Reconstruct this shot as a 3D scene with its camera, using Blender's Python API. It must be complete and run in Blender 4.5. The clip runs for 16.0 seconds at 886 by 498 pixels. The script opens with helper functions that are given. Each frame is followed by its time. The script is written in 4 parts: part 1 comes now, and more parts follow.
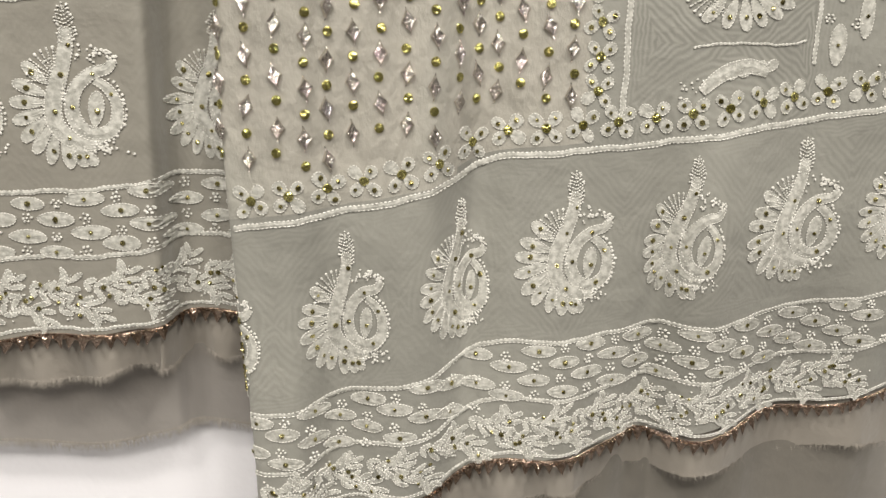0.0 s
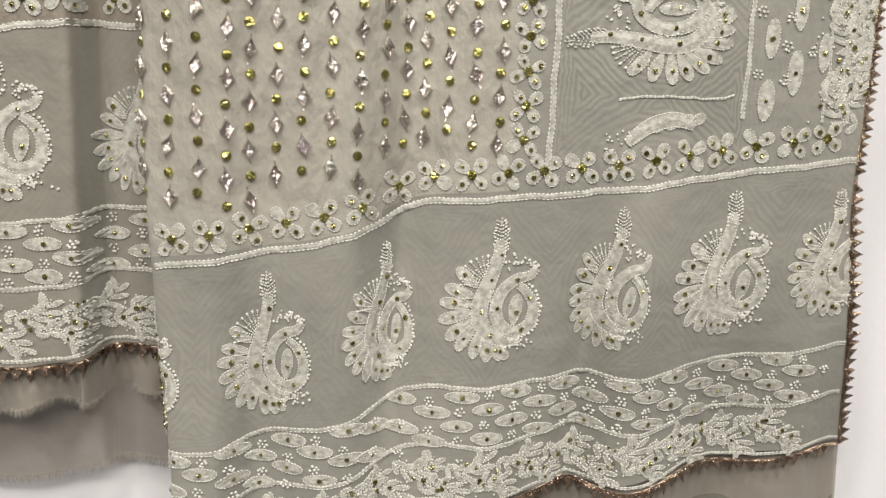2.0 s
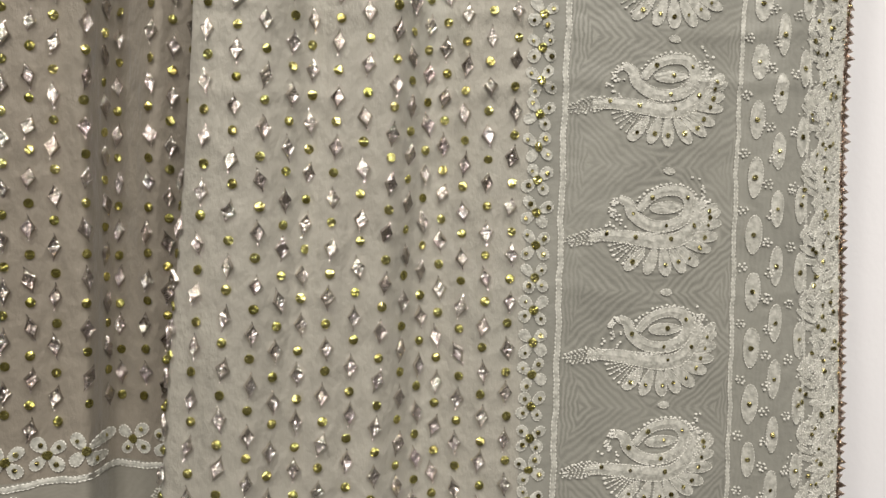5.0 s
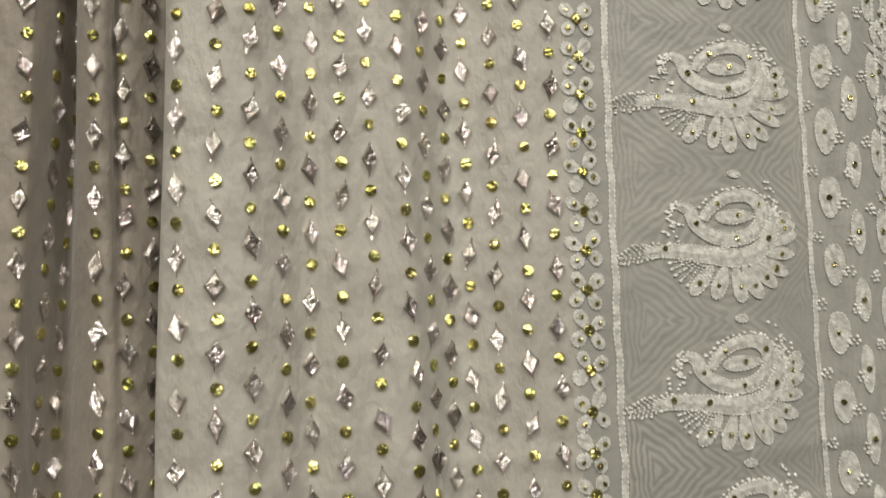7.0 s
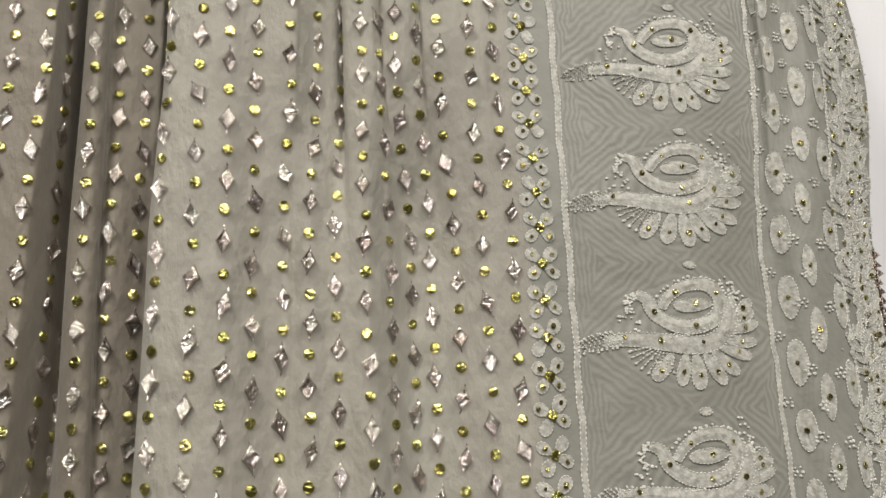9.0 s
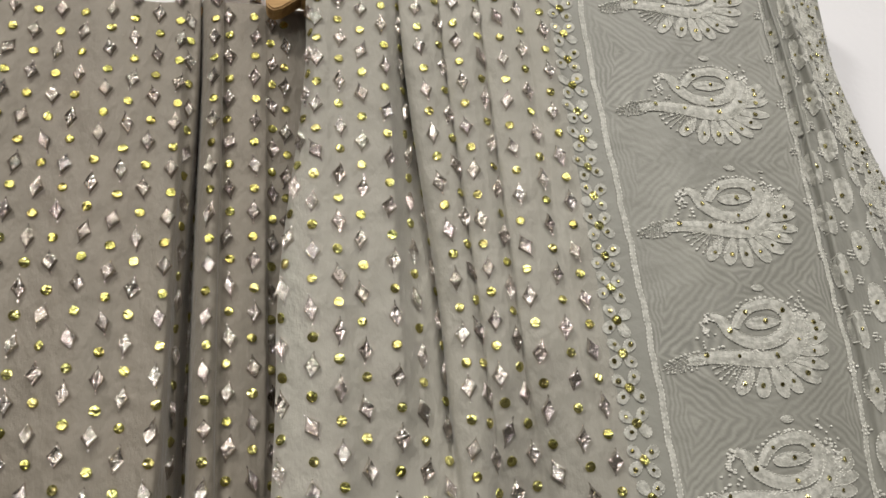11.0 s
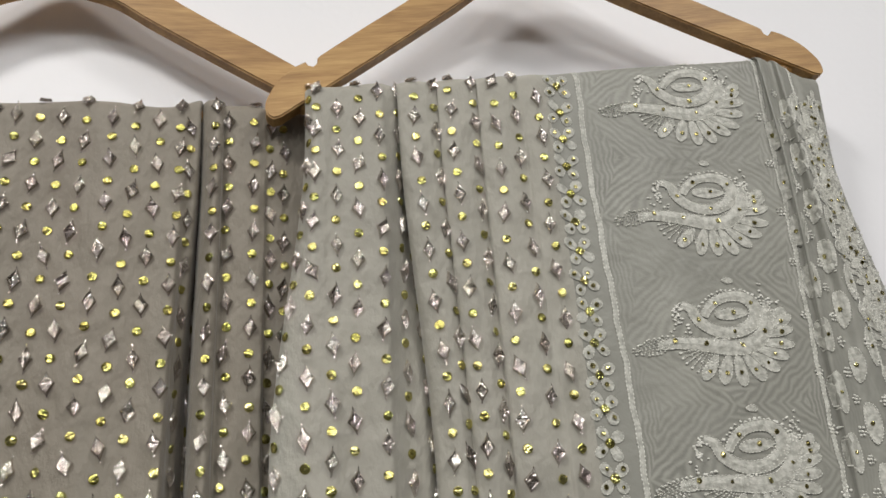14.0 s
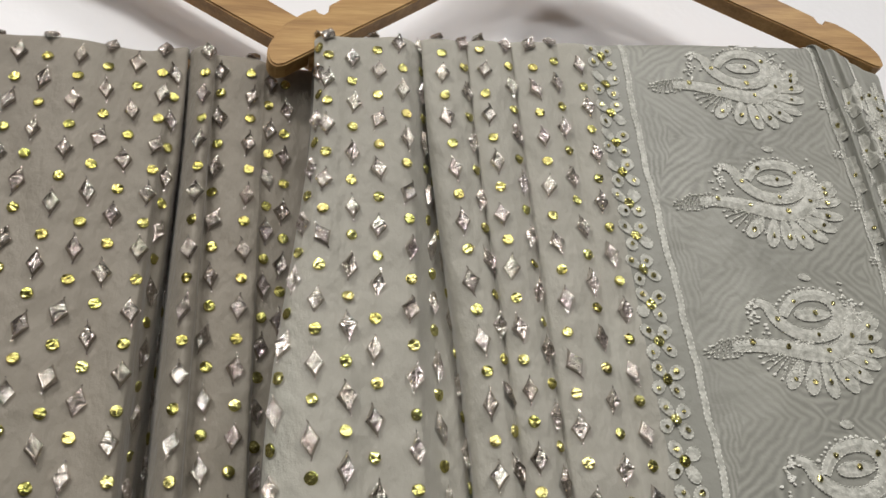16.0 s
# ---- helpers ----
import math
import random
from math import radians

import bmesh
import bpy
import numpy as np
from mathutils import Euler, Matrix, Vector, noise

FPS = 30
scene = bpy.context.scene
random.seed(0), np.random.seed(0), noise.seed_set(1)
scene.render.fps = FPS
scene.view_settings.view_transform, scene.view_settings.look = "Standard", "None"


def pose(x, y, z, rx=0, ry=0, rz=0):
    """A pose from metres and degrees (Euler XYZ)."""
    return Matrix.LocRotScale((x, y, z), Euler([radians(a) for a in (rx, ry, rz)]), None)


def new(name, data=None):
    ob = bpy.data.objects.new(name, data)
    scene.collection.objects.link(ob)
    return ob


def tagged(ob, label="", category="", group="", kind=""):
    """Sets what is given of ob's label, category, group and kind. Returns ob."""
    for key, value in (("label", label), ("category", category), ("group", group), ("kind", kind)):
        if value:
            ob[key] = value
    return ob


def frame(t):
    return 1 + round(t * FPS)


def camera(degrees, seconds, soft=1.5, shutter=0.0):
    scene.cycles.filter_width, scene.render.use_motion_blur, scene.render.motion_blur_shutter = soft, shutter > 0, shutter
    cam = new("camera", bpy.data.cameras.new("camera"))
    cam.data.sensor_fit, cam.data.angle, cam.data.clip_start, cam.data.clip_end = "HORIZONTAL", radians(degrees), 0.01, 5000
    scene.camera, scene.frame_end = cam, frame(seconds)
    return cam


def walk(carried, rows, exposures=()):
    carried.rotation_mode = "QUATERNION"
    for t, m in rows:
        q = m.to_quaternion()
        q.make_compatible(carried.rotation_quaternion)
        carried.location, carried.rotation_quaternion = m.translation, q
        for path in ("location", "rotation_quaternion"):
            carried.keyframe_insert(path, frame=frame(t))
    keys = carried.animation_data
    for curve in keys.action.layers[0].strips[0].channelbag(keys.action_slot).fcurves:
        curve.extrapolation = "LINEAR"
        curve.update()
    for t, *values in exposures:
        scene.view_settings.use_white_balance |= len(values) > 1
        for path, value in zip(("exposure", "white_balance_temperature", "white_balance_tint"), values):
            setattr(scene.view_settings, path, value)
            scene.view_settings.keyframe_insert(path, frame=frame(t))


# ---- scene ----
cam = camera(55.5, 16.0, shutter=0.15)
METRES, EYE, TILT, LEAN, TURN = 1.25, 0.75, -14.4, -1.3, -6.7
ROWS = [
    (0.0, 0.0, 0.0, 0.0, 0.0, 0.0, 0.0),
    (0.5, 0.0201, 0.0204, -0.0007, -0.55, -0.27, -0.85),
    (1.0, 0.0431, 0.025, 0.0029, -0.23, 0.57, -0.92),
    (1.5, 0.0518, 0.0198, 0.0037, 0.44, 1.27, -1.68),
    (2.0, 0.0451, 0.0006, 0.0102, 0.48, 1.81, -1.76),
    (2.5, 0.0348, -0.0154, 0.0229, -0.17, 3.12, -1.51),
    (3.0, 0.0303, -0.0211, 0.0784, -1.38, 6.27, -1.97),
    (3.5, 0.0226, -0.021, 0.1156, -2.31, 8.81, -2.25),
    (4.0, 0.0242, -0.0295, 0.1413, -2.77, 10.06, -1.6),
    (6.5, -0.0103, -0.0838, 0.2421, -3.38, 16.5, 2.33),
    (7.0, -0.0204, 0.0012, 0.341, -5.54, 19.68, 4.53),
    (7.5, -0.0045, 0.0177, 0.3755, -4.14, 22.96, 4.58),
    (8.0, 0.0122, -0.0056, 0.3856, -3.1, 25.5, 3.91),
    (8.5, 0.0123, -0.0242, 0.3795, -2.84, 26.95, 4.14),
    (9.0, 0.0091, -0.0312, 0.384, -3.08, 28.5, 4.54),
    (9.5, 0.0066, -0.0455, 0.4017, -2.95, 30.86, 4.84),
    (10.0, -0.0078, -0.0658, 0.4336, -2.66, 33.85, 5.4),
    (12.5, -0.0532, -0.0783, 0.4858, 0.46, 38.81, 8.19),
    (13.0, -0.0538, -0.0983, 0.5004, 0.72, 39.29, 6.93),
    (13.5, -0.0396, -0.1212, 0.4967, -0.12, 38.83, 6.04),
    (14.0, -0.0215, -0.1158, 0.5152, -1.13, 36.8, 5.8),
    (14.5, -0.0354, -0.058, 0.5549, -6.24, 33.44, 4.54),
    (15.0, -0.0484, -0.0355, 0.5503, -4.6, 34.44, 7.44),
    (15.5, -0.0593, -0.0264, 0.5388, -4.89, 38.19, 6.35),
    (16.0, -0.0572, -0.0169, 0.5276, -5.06, 42.39, 6.79),
]
walk(cam, [(t, pose(0, 0, EYE, TILT, LEAN, TURN) @ pose(METRES * x, METRES * y, METRES * z, 90 + pitch, roll, yaw)) for t, x, y, z, yaw, pitch, roll in ROWS],
     [(0.0, 0.80, 6800, 11), (1.5, 0.72, 6800, 11), (2.4, 0.74, 6800, 11), (3.0, 0.46, 6800, 11), (3.6, 0.52, 6800, 11), (6.5, 0.24, 6800, 10), (7.3, 0.20, 6850, 10), (8.1, 0.02, 6800, 10), (9.0, 0.07, 6750, 10), (9.5, -0.07, 6720, 10), (10.0, 0.01, 6700, 10), (12.5, -0.16, 6520, 9), (13.5, -0.16, 6430, 9), (15.2, -0.12, 6500, 9.5), (16.0, -0.08, 6500, 9.5)])

# ---- world and light ----
world = bpy.data.worlds.new("room_air")
scene.world = world
world.use_nodes = True
world.node_tree.nodes["Background"].inputs[0].default_value = (0.95, 0.97, 1.0, 1)
world.node_tree.nodes["Background"].inputs[1].default_value = 0.05


def ceiling_lamp(x, y, power, sx, sy, colour):
    data = bpy.data.lights.new("ceiling_panel_light", "AREA")
    data.shape, data.size, data.size_y, data.energy, data.color = "RECTANGLE", sx, sy, power, colour
    ob = new("ceiling_panel_light", data)
    ob.matrix_world = pose(x, y, 2.66)
    return ob


for lamp_x, lamp_y, watts in ((-0.75, -0.50, 22), (0.80, -0.50, 14), (-0.85, -1.50, 21), (0.10, -1.50, 15), (0.95, -1.50, 17), (-0.85, -2.40, 15), (0.95, -2.40, 11)):
    ceiling_lamp(lamp_x, lamp_y, watts, 0.30, 0.30, (1.0, 0.972, 0.925))


# ---- materials ----
def material(name, colour, rough=0.7, metal=0.0):
    m = bpy.data.materials.new(name)
    m.use_nodes = True
    b = m.node_tree.nodes["Principled BSDF"]
    b.inputs["Base Color"].default_value = (*colour, 1)
    b.inputs["Roughness"].default_value = rough
    b.inputs["Metallic"].default_value = metal
    return m, m.node_tree, b


def noise_node(tree, scale, detail=3.0, coords="Object", squash=None):
    tc = tree.nodes.new("ShaderNodeTexCoord")
    n = tree.nodes.new("ShaderNodeTexNoise")
    n.inputs["Scale"].default_value, n.inputs["Detail"].default_value = scale, detail
    src = tc.outputs[coords]
    if squash:
        mp = tree.nodes.new("ShaderNodeMapping")
        mp.inputs["Scale"].default_value = squash
        tree.links.new(src, mp.inputs["Vector"])
        src = mp.outputs["Vector"]
    tree.links.new(src, n.inputs["Vector"])
    return n.outputs["Fac"]


def math_node(tree, op, a, b=0.0):
    n = tree.nodes.new("ShaderNodeMath")
    n.operation = op
    for i, v in enumerate((a, b)):
        if isinstance(v, (int, float)):
            n.inputs[i].default_value = v
        else:
            tree.links.new(v, n.inputs[i])
    return n.outputs[0]


def ramp(tree, fac, *stops):
    r = tree.nodes.new("ShaderNodeValToRGB")
    e = r.color_ramp.elements
    e[0].position, e[0].color = stops[0][0], (*stops[0][1], 1)
    e[1].position, e[1].color = stops[-1][0], (*stops[-1][1], 1)
    for p, c in stops[1:-1]:
        k = e.new(p)
        k.color = (*c, 1)
    tree.links.new(fac, r.inputs["Fac"])
    return r.outputs["Color"]


def bump(tree, b, height, strength, distance):
    n = tree.nodes.new("ShaderNodeBump")
    n.inputs["Strength"].default_value, n.inputs["Distance"].default_value = strength, distance
    tree.links.new(height, n.inputs["Height"])
    tree.links.new(n.outputs["Normal"], b.inputs["Normal"])


def sheer(tree, b, colour, amount, clear=0.0):
    """Lets some light through a thin cloth, and the view through where it is clear."""
    out = tree.nodes["Material Output"]
    t = tree.nodes.new("ShaderNodeBsdfTranslucent")
    if isinstance(colour, tuple):
        t.inputs["Color"].default_value = (*colour, 1)
    else:
        tree.links.new(colour, t.inputs["Color"])
    mix = tree.nodes.new("ShaderNodeMixShader")
    mix.inputs[0].default_value = amount
    tree.links.new(b.outputs[0], mix.inputs[1])
    tree.links.new(t.outputs[0], mix.inputs[2])
    if clear:
        tr = tree.nodes.new("ShaderNodeBsdfTransparent")
        mix2 = tree.nodes.new("ShaderNodeMixShader")
        mix2.inputs[0].default_value = clear
        tree.links.new(mix.outputs[0], mix2.inputs[1])
        tree.links.new(tr.outputs[0], mix2.inputs[2])
        mix = mix2
    tree.links.new(mix.outputs[0], out.inputs["Surface"])


def chiffon(name, light, dark):
    m, t, b = material(name, light, 0.62)
    big = noise_node(t, 14, 4, squash=(1, 1, 0.35))
    cool = (light[0] * 0.955, light[1] * 0.99, light[2] * 1.0)
    drift = math_node(t, "ADD", math_node(t, "MULTIPLY", big, 0.6), math_node(t, "MULTIPLY", noise_node(t, 7, 3, squash=(1, 1, 0.3)), 0.4))
    col = ramp(t, drift, (0.3, dark), (0.52, light), (0.7, cool))
    t.links.new(col, b.inputs["Base Color"])
    b.inputs["Sheen Weight"].default_value = 0.25
    weave = noise_node(t, 1500, 1)
    crease = noise_node(t, 48, 4, squash=(1.0, 1.0, 0.6))
    bump(t, b, math_node(t, "ADD", math_node(t, "MULTIPLY", crease, 1.0), math_node(t, "MULTIPLY", weave, 0.03)), 0.8, 0.0075)
    sheer(t, b, col, 0.14)
    return m


def organza(name, light, dark, lines=1.0, clear=0.0):
    """Sheer cloth in two layers, with the nested triangles and contour lines that their weaves make between the motifs.
    The map gives the way across the border (0 to 1) and the count of motifs along it."""
    m, t, b = material(name, light, 0.5)
    uv = t.nodes.new("ShaderNodeUVMap")
    uv.uv_map = "border"
    parts = t.nodes.new("ShaderNodeSeparateXYZ")
    t.links.new(uv.outputs[0], parts.inputs[0])

    def op(kind, x, y=0.0):
        return math_node(t, kind, x, y)

    warp = op("MULTIPLY", op("SUBTRACT", noise_node(t, 55, 2), 0.5), 0.010)
    warp2 = op("MULTIPLY", op("SUBTRACT", noise_node(t, 34, 2, squash=(1.3, 1, 0.8)), 0.5), 0.012)
    u = op("ADD", op("MULTIPLY", parts.outputs[0], 0.125), warp)
    p = op("ABSOLUTE", op("SUBTRACT", op("FRACT", op("ADD", parts.outputs[1], 0.5)), 0.5))
    near = op("ADD", op("MULTIPLY", p, 0.085), warp2)
    gap = op("ABSOLUTE", op("ADD", op("MULTIPLY", op("SUBTRACT", 0.5, p), 0.085), warp2))
    du = op("SUBTRACT", u, 0.018)
    d1 = op("MAXIMUM", op("MULTIPLY", du, -1.7), op("ADD", op("MULTIPLY", du, 0.75), op("MULTIPLY", gap, 0.85)))
    dv = op("SUBTRACT", 0.113, u)
    d2 = op("MAXIMUM", op("MULTIPLY", dv, -1.7), op("ADD", op("MULTIPLY", dv, 0.75), op("MULTIPLY", gap, 0.85)))
    dm = op("SUBTRACT", u, 0.068)
    d3 = op("SQRT", op("ADD", op("MULTIPLY", dm, op("MULTIPLY", dm, 0.55)), op("MULTIPLY", near, op("MULTIPLY", near, 1.2))))
    d3 = op("MULTIPLY", d3, 0.95)
    dist = op("MINIMUM", op("MINIMUM", d1, d2), d3)
    wave = op("SINE", op("MULTIPLY", dist, 1280.0))
    inside = op("MULTIPLY", op("GREATER_THAN", parts.outputs[0], 0.0), op("SUBTRACT", 1.0, op("MULTIPLY", op("GREATER_THAN", parts.outputs[0], 1.0), 0.75)))
    ends = op("SUBTRACT", 1.0, op("MULTIPLY", op("GREATER_THAN", parts.outputs[1], 50.0), 0.68))
    strong = op("MULTIPLY", op("MULTIPLY", inside, ends), op("MULTIPLY", op("ADD", op("MULTIPLY", noise_node(t, 16, 2), 1.4), -0.25), 0.56 * lines))
    wave = op("MULTIPLY", wave, strong)
    patch = noise_node(t, 11, 3)
    fac = op("ADD", op("ADD", wave, 0.5), op("MULTIPLY", op("SUBTRACT", patch, 0.5), 1.1))
    col = ramp(t, fac, (0.0, dark), (1.0, light))
    t.links.new(col, b.inputs["Base Color"])
    b.inputs["Sheen Weight"].default_value = 0.3
    bump(t, b, noise_node(t, 48, 4), 0.5, 0.004)
    sheer(t, b, col, 0.16, clear)
    return m


FIELD = chiffon("beige_chiffon", (0.420, 0.402, 0.350), (0.352, 0.336, 0.291))
# The TAUPE colours are browner cloth, with the second cloth's shade mixed in.
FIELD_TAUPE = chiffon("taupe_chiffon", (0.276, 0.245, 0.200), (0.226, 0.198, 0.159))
ORGANZA = organza("grey_organza", (0.388, 0.385, 0.341), (0.235, 0.234, 0.207))
ORGANZA_TAUPE = organza("shaded_taupe_organza", (0.345, 0.331, 0.286), (0.24, 0.228, 0.194), 0.7)
HEM = organza("plain_hem_organza", (0.40, 0.37, 0.322), (0.33, 0.30, 0.258), 0.12, 0.14)
# Back sheet of the beige cloth: shade behind the front fall is in its colour.
BACK_SHADED = organza("shaded_back_organza", (0.225, 0.21, 0.18), (0.17, 0.157, 0.134), 0.12, 0.08)
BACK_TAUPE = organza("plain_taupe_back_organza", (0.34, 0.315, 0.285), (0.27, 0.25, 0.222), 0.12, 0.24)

THREAD, t_, b_ = material("white_embroidery_thread", (0.74, 0.73, 0.68), 0.42)
t_.links.new(ramp(t_, noise_node(t_, 120, 2), (0.3, (0.62, 0.61, 0.56)), (0.7, (0.82, 0.81, 0.76))), b_.inputs["Base Color"])
b_.inputs["Sheen Weight"].default_value = 0.4
bump(t_, b_, noise_node(t_, 900, 2, squash=(1, 1, 0.4)), 0.6, 0.0008)

FILL, t_, b_ = material("white_shadow_work", (0.58, 0.575, 0.53), 0.5)
t_.links.new(ramp(t_, noise_node(t_, 260, 3), (0.36, (0.35, 0.348, 0.312)), (0.64, (0.56, 0.556, 0.508))), b_.inputs["Base Color"])
bump(t_, b_, noise_node(t_, 500, 2), 0.5, 0.001)


def foil(name, a, b, rough, wrinkle, ribs=0):
    m, t, s = material(name, a, rough, 1.0)
    info = t.nodes.new("ShaderNodeObjectInfo")
    mix = math_node(t, "ADD", math_node(t, "MULTIPLY", info.outputs["Random"], 0.55), math_node(t, "MULTIPLY", noise_node(t, 240, 2), 0.5))
    t.links.new(ramp(t, mix, (0.2, a), (0.8, b)), s.inputs["Base Color"])
    off = t.nodes.new("ShaderNodeVectorMath")
    off.operation = "ADD"
    tc = t.nodes.new("ShaderNodeTexCoord")
    t.links.new(tc.outputs["Object"], off.inputs[0])
    t.links.new(info.outputs["Random"], off.inputs[1])
    n = t.nodes.new("ShaderNodeTexNoise")
    n.inputs["Scale"].default_value, n.inputs["Detail"].default_value = wrinkle, 2.5
    t.links.new(off.outputs[0], n.inputs["Vector"])
    height = n.outputs["Fac"]
    if ribs:
        wv = t.nodes.new("ShaderNodeTexWave")
        wv.bands_direction = "DIAGONAL"
        wv.inputs["Scale"].default_value, wv.inputs["Distortion"].default_value = ribs, 1.5
        t.links.new(off.outputs[0], wv.inputs["Vector"])
        height = math_node(t, "ADD", height, math_node(t, "MULTIPLY", wv.outputs["Fac"], 0.12))
    bump(t, s, height, 0.8, 0.0018)
    return m


GOTA = foil("rose_silver_gota_ribbon", (0.44, 0.395, 0.355), (0.92, 0.87, 0.815), 0.15, 520, 620)
GOLD = foil("gold_mirror_foil", (0.38, 0.345, 0.10), (0.74, 0.70, 0.29), 0.17, 420)
BRONZE = foil("bronze_gota_trim", (0.25, 0.175, 0.125), (0.60, 0.46, 0.37), 0.24, 380)
SEQUIN = foil("dark_gold_sequin", (0.20, 0.17, 0.062), (0.74, 0.68, 0.33), 0.24, 500)

PAINT, t_, b_ = material("white_wall_paint", (0.80, 0.80, 0.81), 0.6)
t_.links.new(ramp(t_, noise_node(t_, 3, 4), (0.3, (0.835, 0.833, 0.87)), (0.7, (0.87, 0.868, 0.90))), b_.inputs["Base Color"])
bump(t_, b_, noise_node(t_, 160, 3), 0.12, 0.002)
FLOORING, t_, b_ = material("grey_floor_tile", (0.15, 0.14, 0.13), 0.35)
t_.links.new(ramp(t_, noise_node(t_, 6, 5), (0.3, (0.045, 0.042, 0.040)), (0.7, (0.075, 0.071, 0.067))), b_.inputs["Base Color"])

SHADE, t_, b_ = material("unseen_wall_grey", (0.11, 0.105, 0.10), 0.7)
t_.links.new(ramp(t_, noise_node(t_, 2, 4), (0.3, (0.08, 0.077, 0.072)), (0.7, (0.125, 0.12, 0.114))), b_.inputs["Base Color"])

WOOD, t_, b_ = material("varnished_beech", (0.52, 0.31, 0.13), 0.52)
grain = noise_node(t_, 9, 6, squash=(1.2, 9, 14))
fine = noise_node(t_, 60, 3, squash=(1, 8, 12))
t_.links.new(ramp(t_, math_node(t_, "ADD", math_node(t_, "MULTIPLY", grain, 0.7), math_node(t_, "MULTIPLY", fine, 0.3)),
                  (0.32, (0.24, 0.122, 0.036)), (0.5, (0.385, 0.216, 0.072)), (0.68, (0.52, 0.325, 0.122))), b_.inputs["Base Color"])
bump(t_, b_, fine, 0.15, 0.001)
STEEL, t_, b_ = material("chrome_steel", (0.62, 0.62, 0.63), 0.18, 1.0)
t_.links.new(ramp(t_, noise_node(t_, 90, 2), (0.3, (0.5, 0.5, 0.51)), (0.7, (0.68, 0.68, 0.69))), b_.inputs["Base Color"])


# ---- mesh helpers ----
def mesh_of(name, verts, faces, mats, smooth=False, index=None):
    me = bpy.data.meshes.new(name)
    me.from_pydata([tuple(map(float, v)) for v in verts], [], faces)
    for m in mats:
        me.materials.append(m)
    if smooth:
        me.polygons.foreach_set("use_smooth", [True] * len(me.polygons))
    if index is not None:
        me.polygons.foreach_set("material_index", index)
    me.update()
    return me


def part(name, data, parent, label="", kind=""):
    ob = new(name, data)
    ob.parent = parent
    return tagged(ob, label=label, kind=kind)


def box(name, x0, x1, y0, y1, z0, z1, mat, label, category):
    bm = bmesh.new()
    bmesh.ops.create_cube(bm, size=1)
    for v in bm.verts:
        v.co = ((x0 + x1) / 2 + v.co.x * (x1 - x0), (y0 + y1) / 2 + v.co.y * (y1 - y0), (z0 + z1) / 2 + v.co.z * (z1 - z0))
    me = bpy.data.meshes.new(name)
    bm.to_mesh(me)
    bm.free()
    me.materials.append(mat)
    return tagged(new(name, me), label, category, kind="structure")


# ---- the room ----
WALL_Y = 0.605
box("wall_north", -2.6, 2.6, WALL_Y, WALL_Y + 0.12, 0, 2.7, PAINT, "smooth white painted wall behind the hanging cloths", "wall")
# Unseen sides and floor, added dark to cut bounce and darken foil reflections.
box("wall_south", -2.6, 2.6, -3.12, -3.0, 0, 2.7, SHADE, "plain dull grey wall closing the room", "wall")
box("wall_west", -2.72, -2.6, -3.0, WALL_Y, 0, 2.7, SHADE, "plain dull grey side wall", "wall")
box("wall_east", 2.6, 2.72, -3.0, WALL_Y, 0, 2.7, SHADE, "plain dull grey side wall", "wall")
box("floor", -2.72, 2.72, -3.12, WALL_Y + 0.12, -0.1, 0, FLOORING, "plain grey tiled floor of the shop", "floor")
box("ceiling", -2.72, 2.72, -3.12, WALL_Y + 0.12, 2.7, 2.8, PAINT, "plain white ceiling", "ceiling")


# ---- cloth as a surface ----
def spline(knots, values, q):
    """Catmull-Rom through values at the knots."""
    q = np.clip(q, knots[0], knots[-1])
    i = np.clip(np.searchsorted(knots, q, "right") - 1, 0, len(knots) - 2)
    k0, k1 = knots[i], knots[i + 1]
    f = (q - k0) / (k1 - k0)
    a, d = np.clip(i - 1, 0, None), np.clip(i + 2, None, len(knots) - 1)
    p0, p1, p2, p3 = values[a], values[i], values[i + 1], values[d]
    return p1 + 0.5 * f * (p2 - p0 + f * (2 * p0 - 5 * p1 + 4 * p2 - p3 + f * (3 * (p1 - p2) + p3 - p0)))


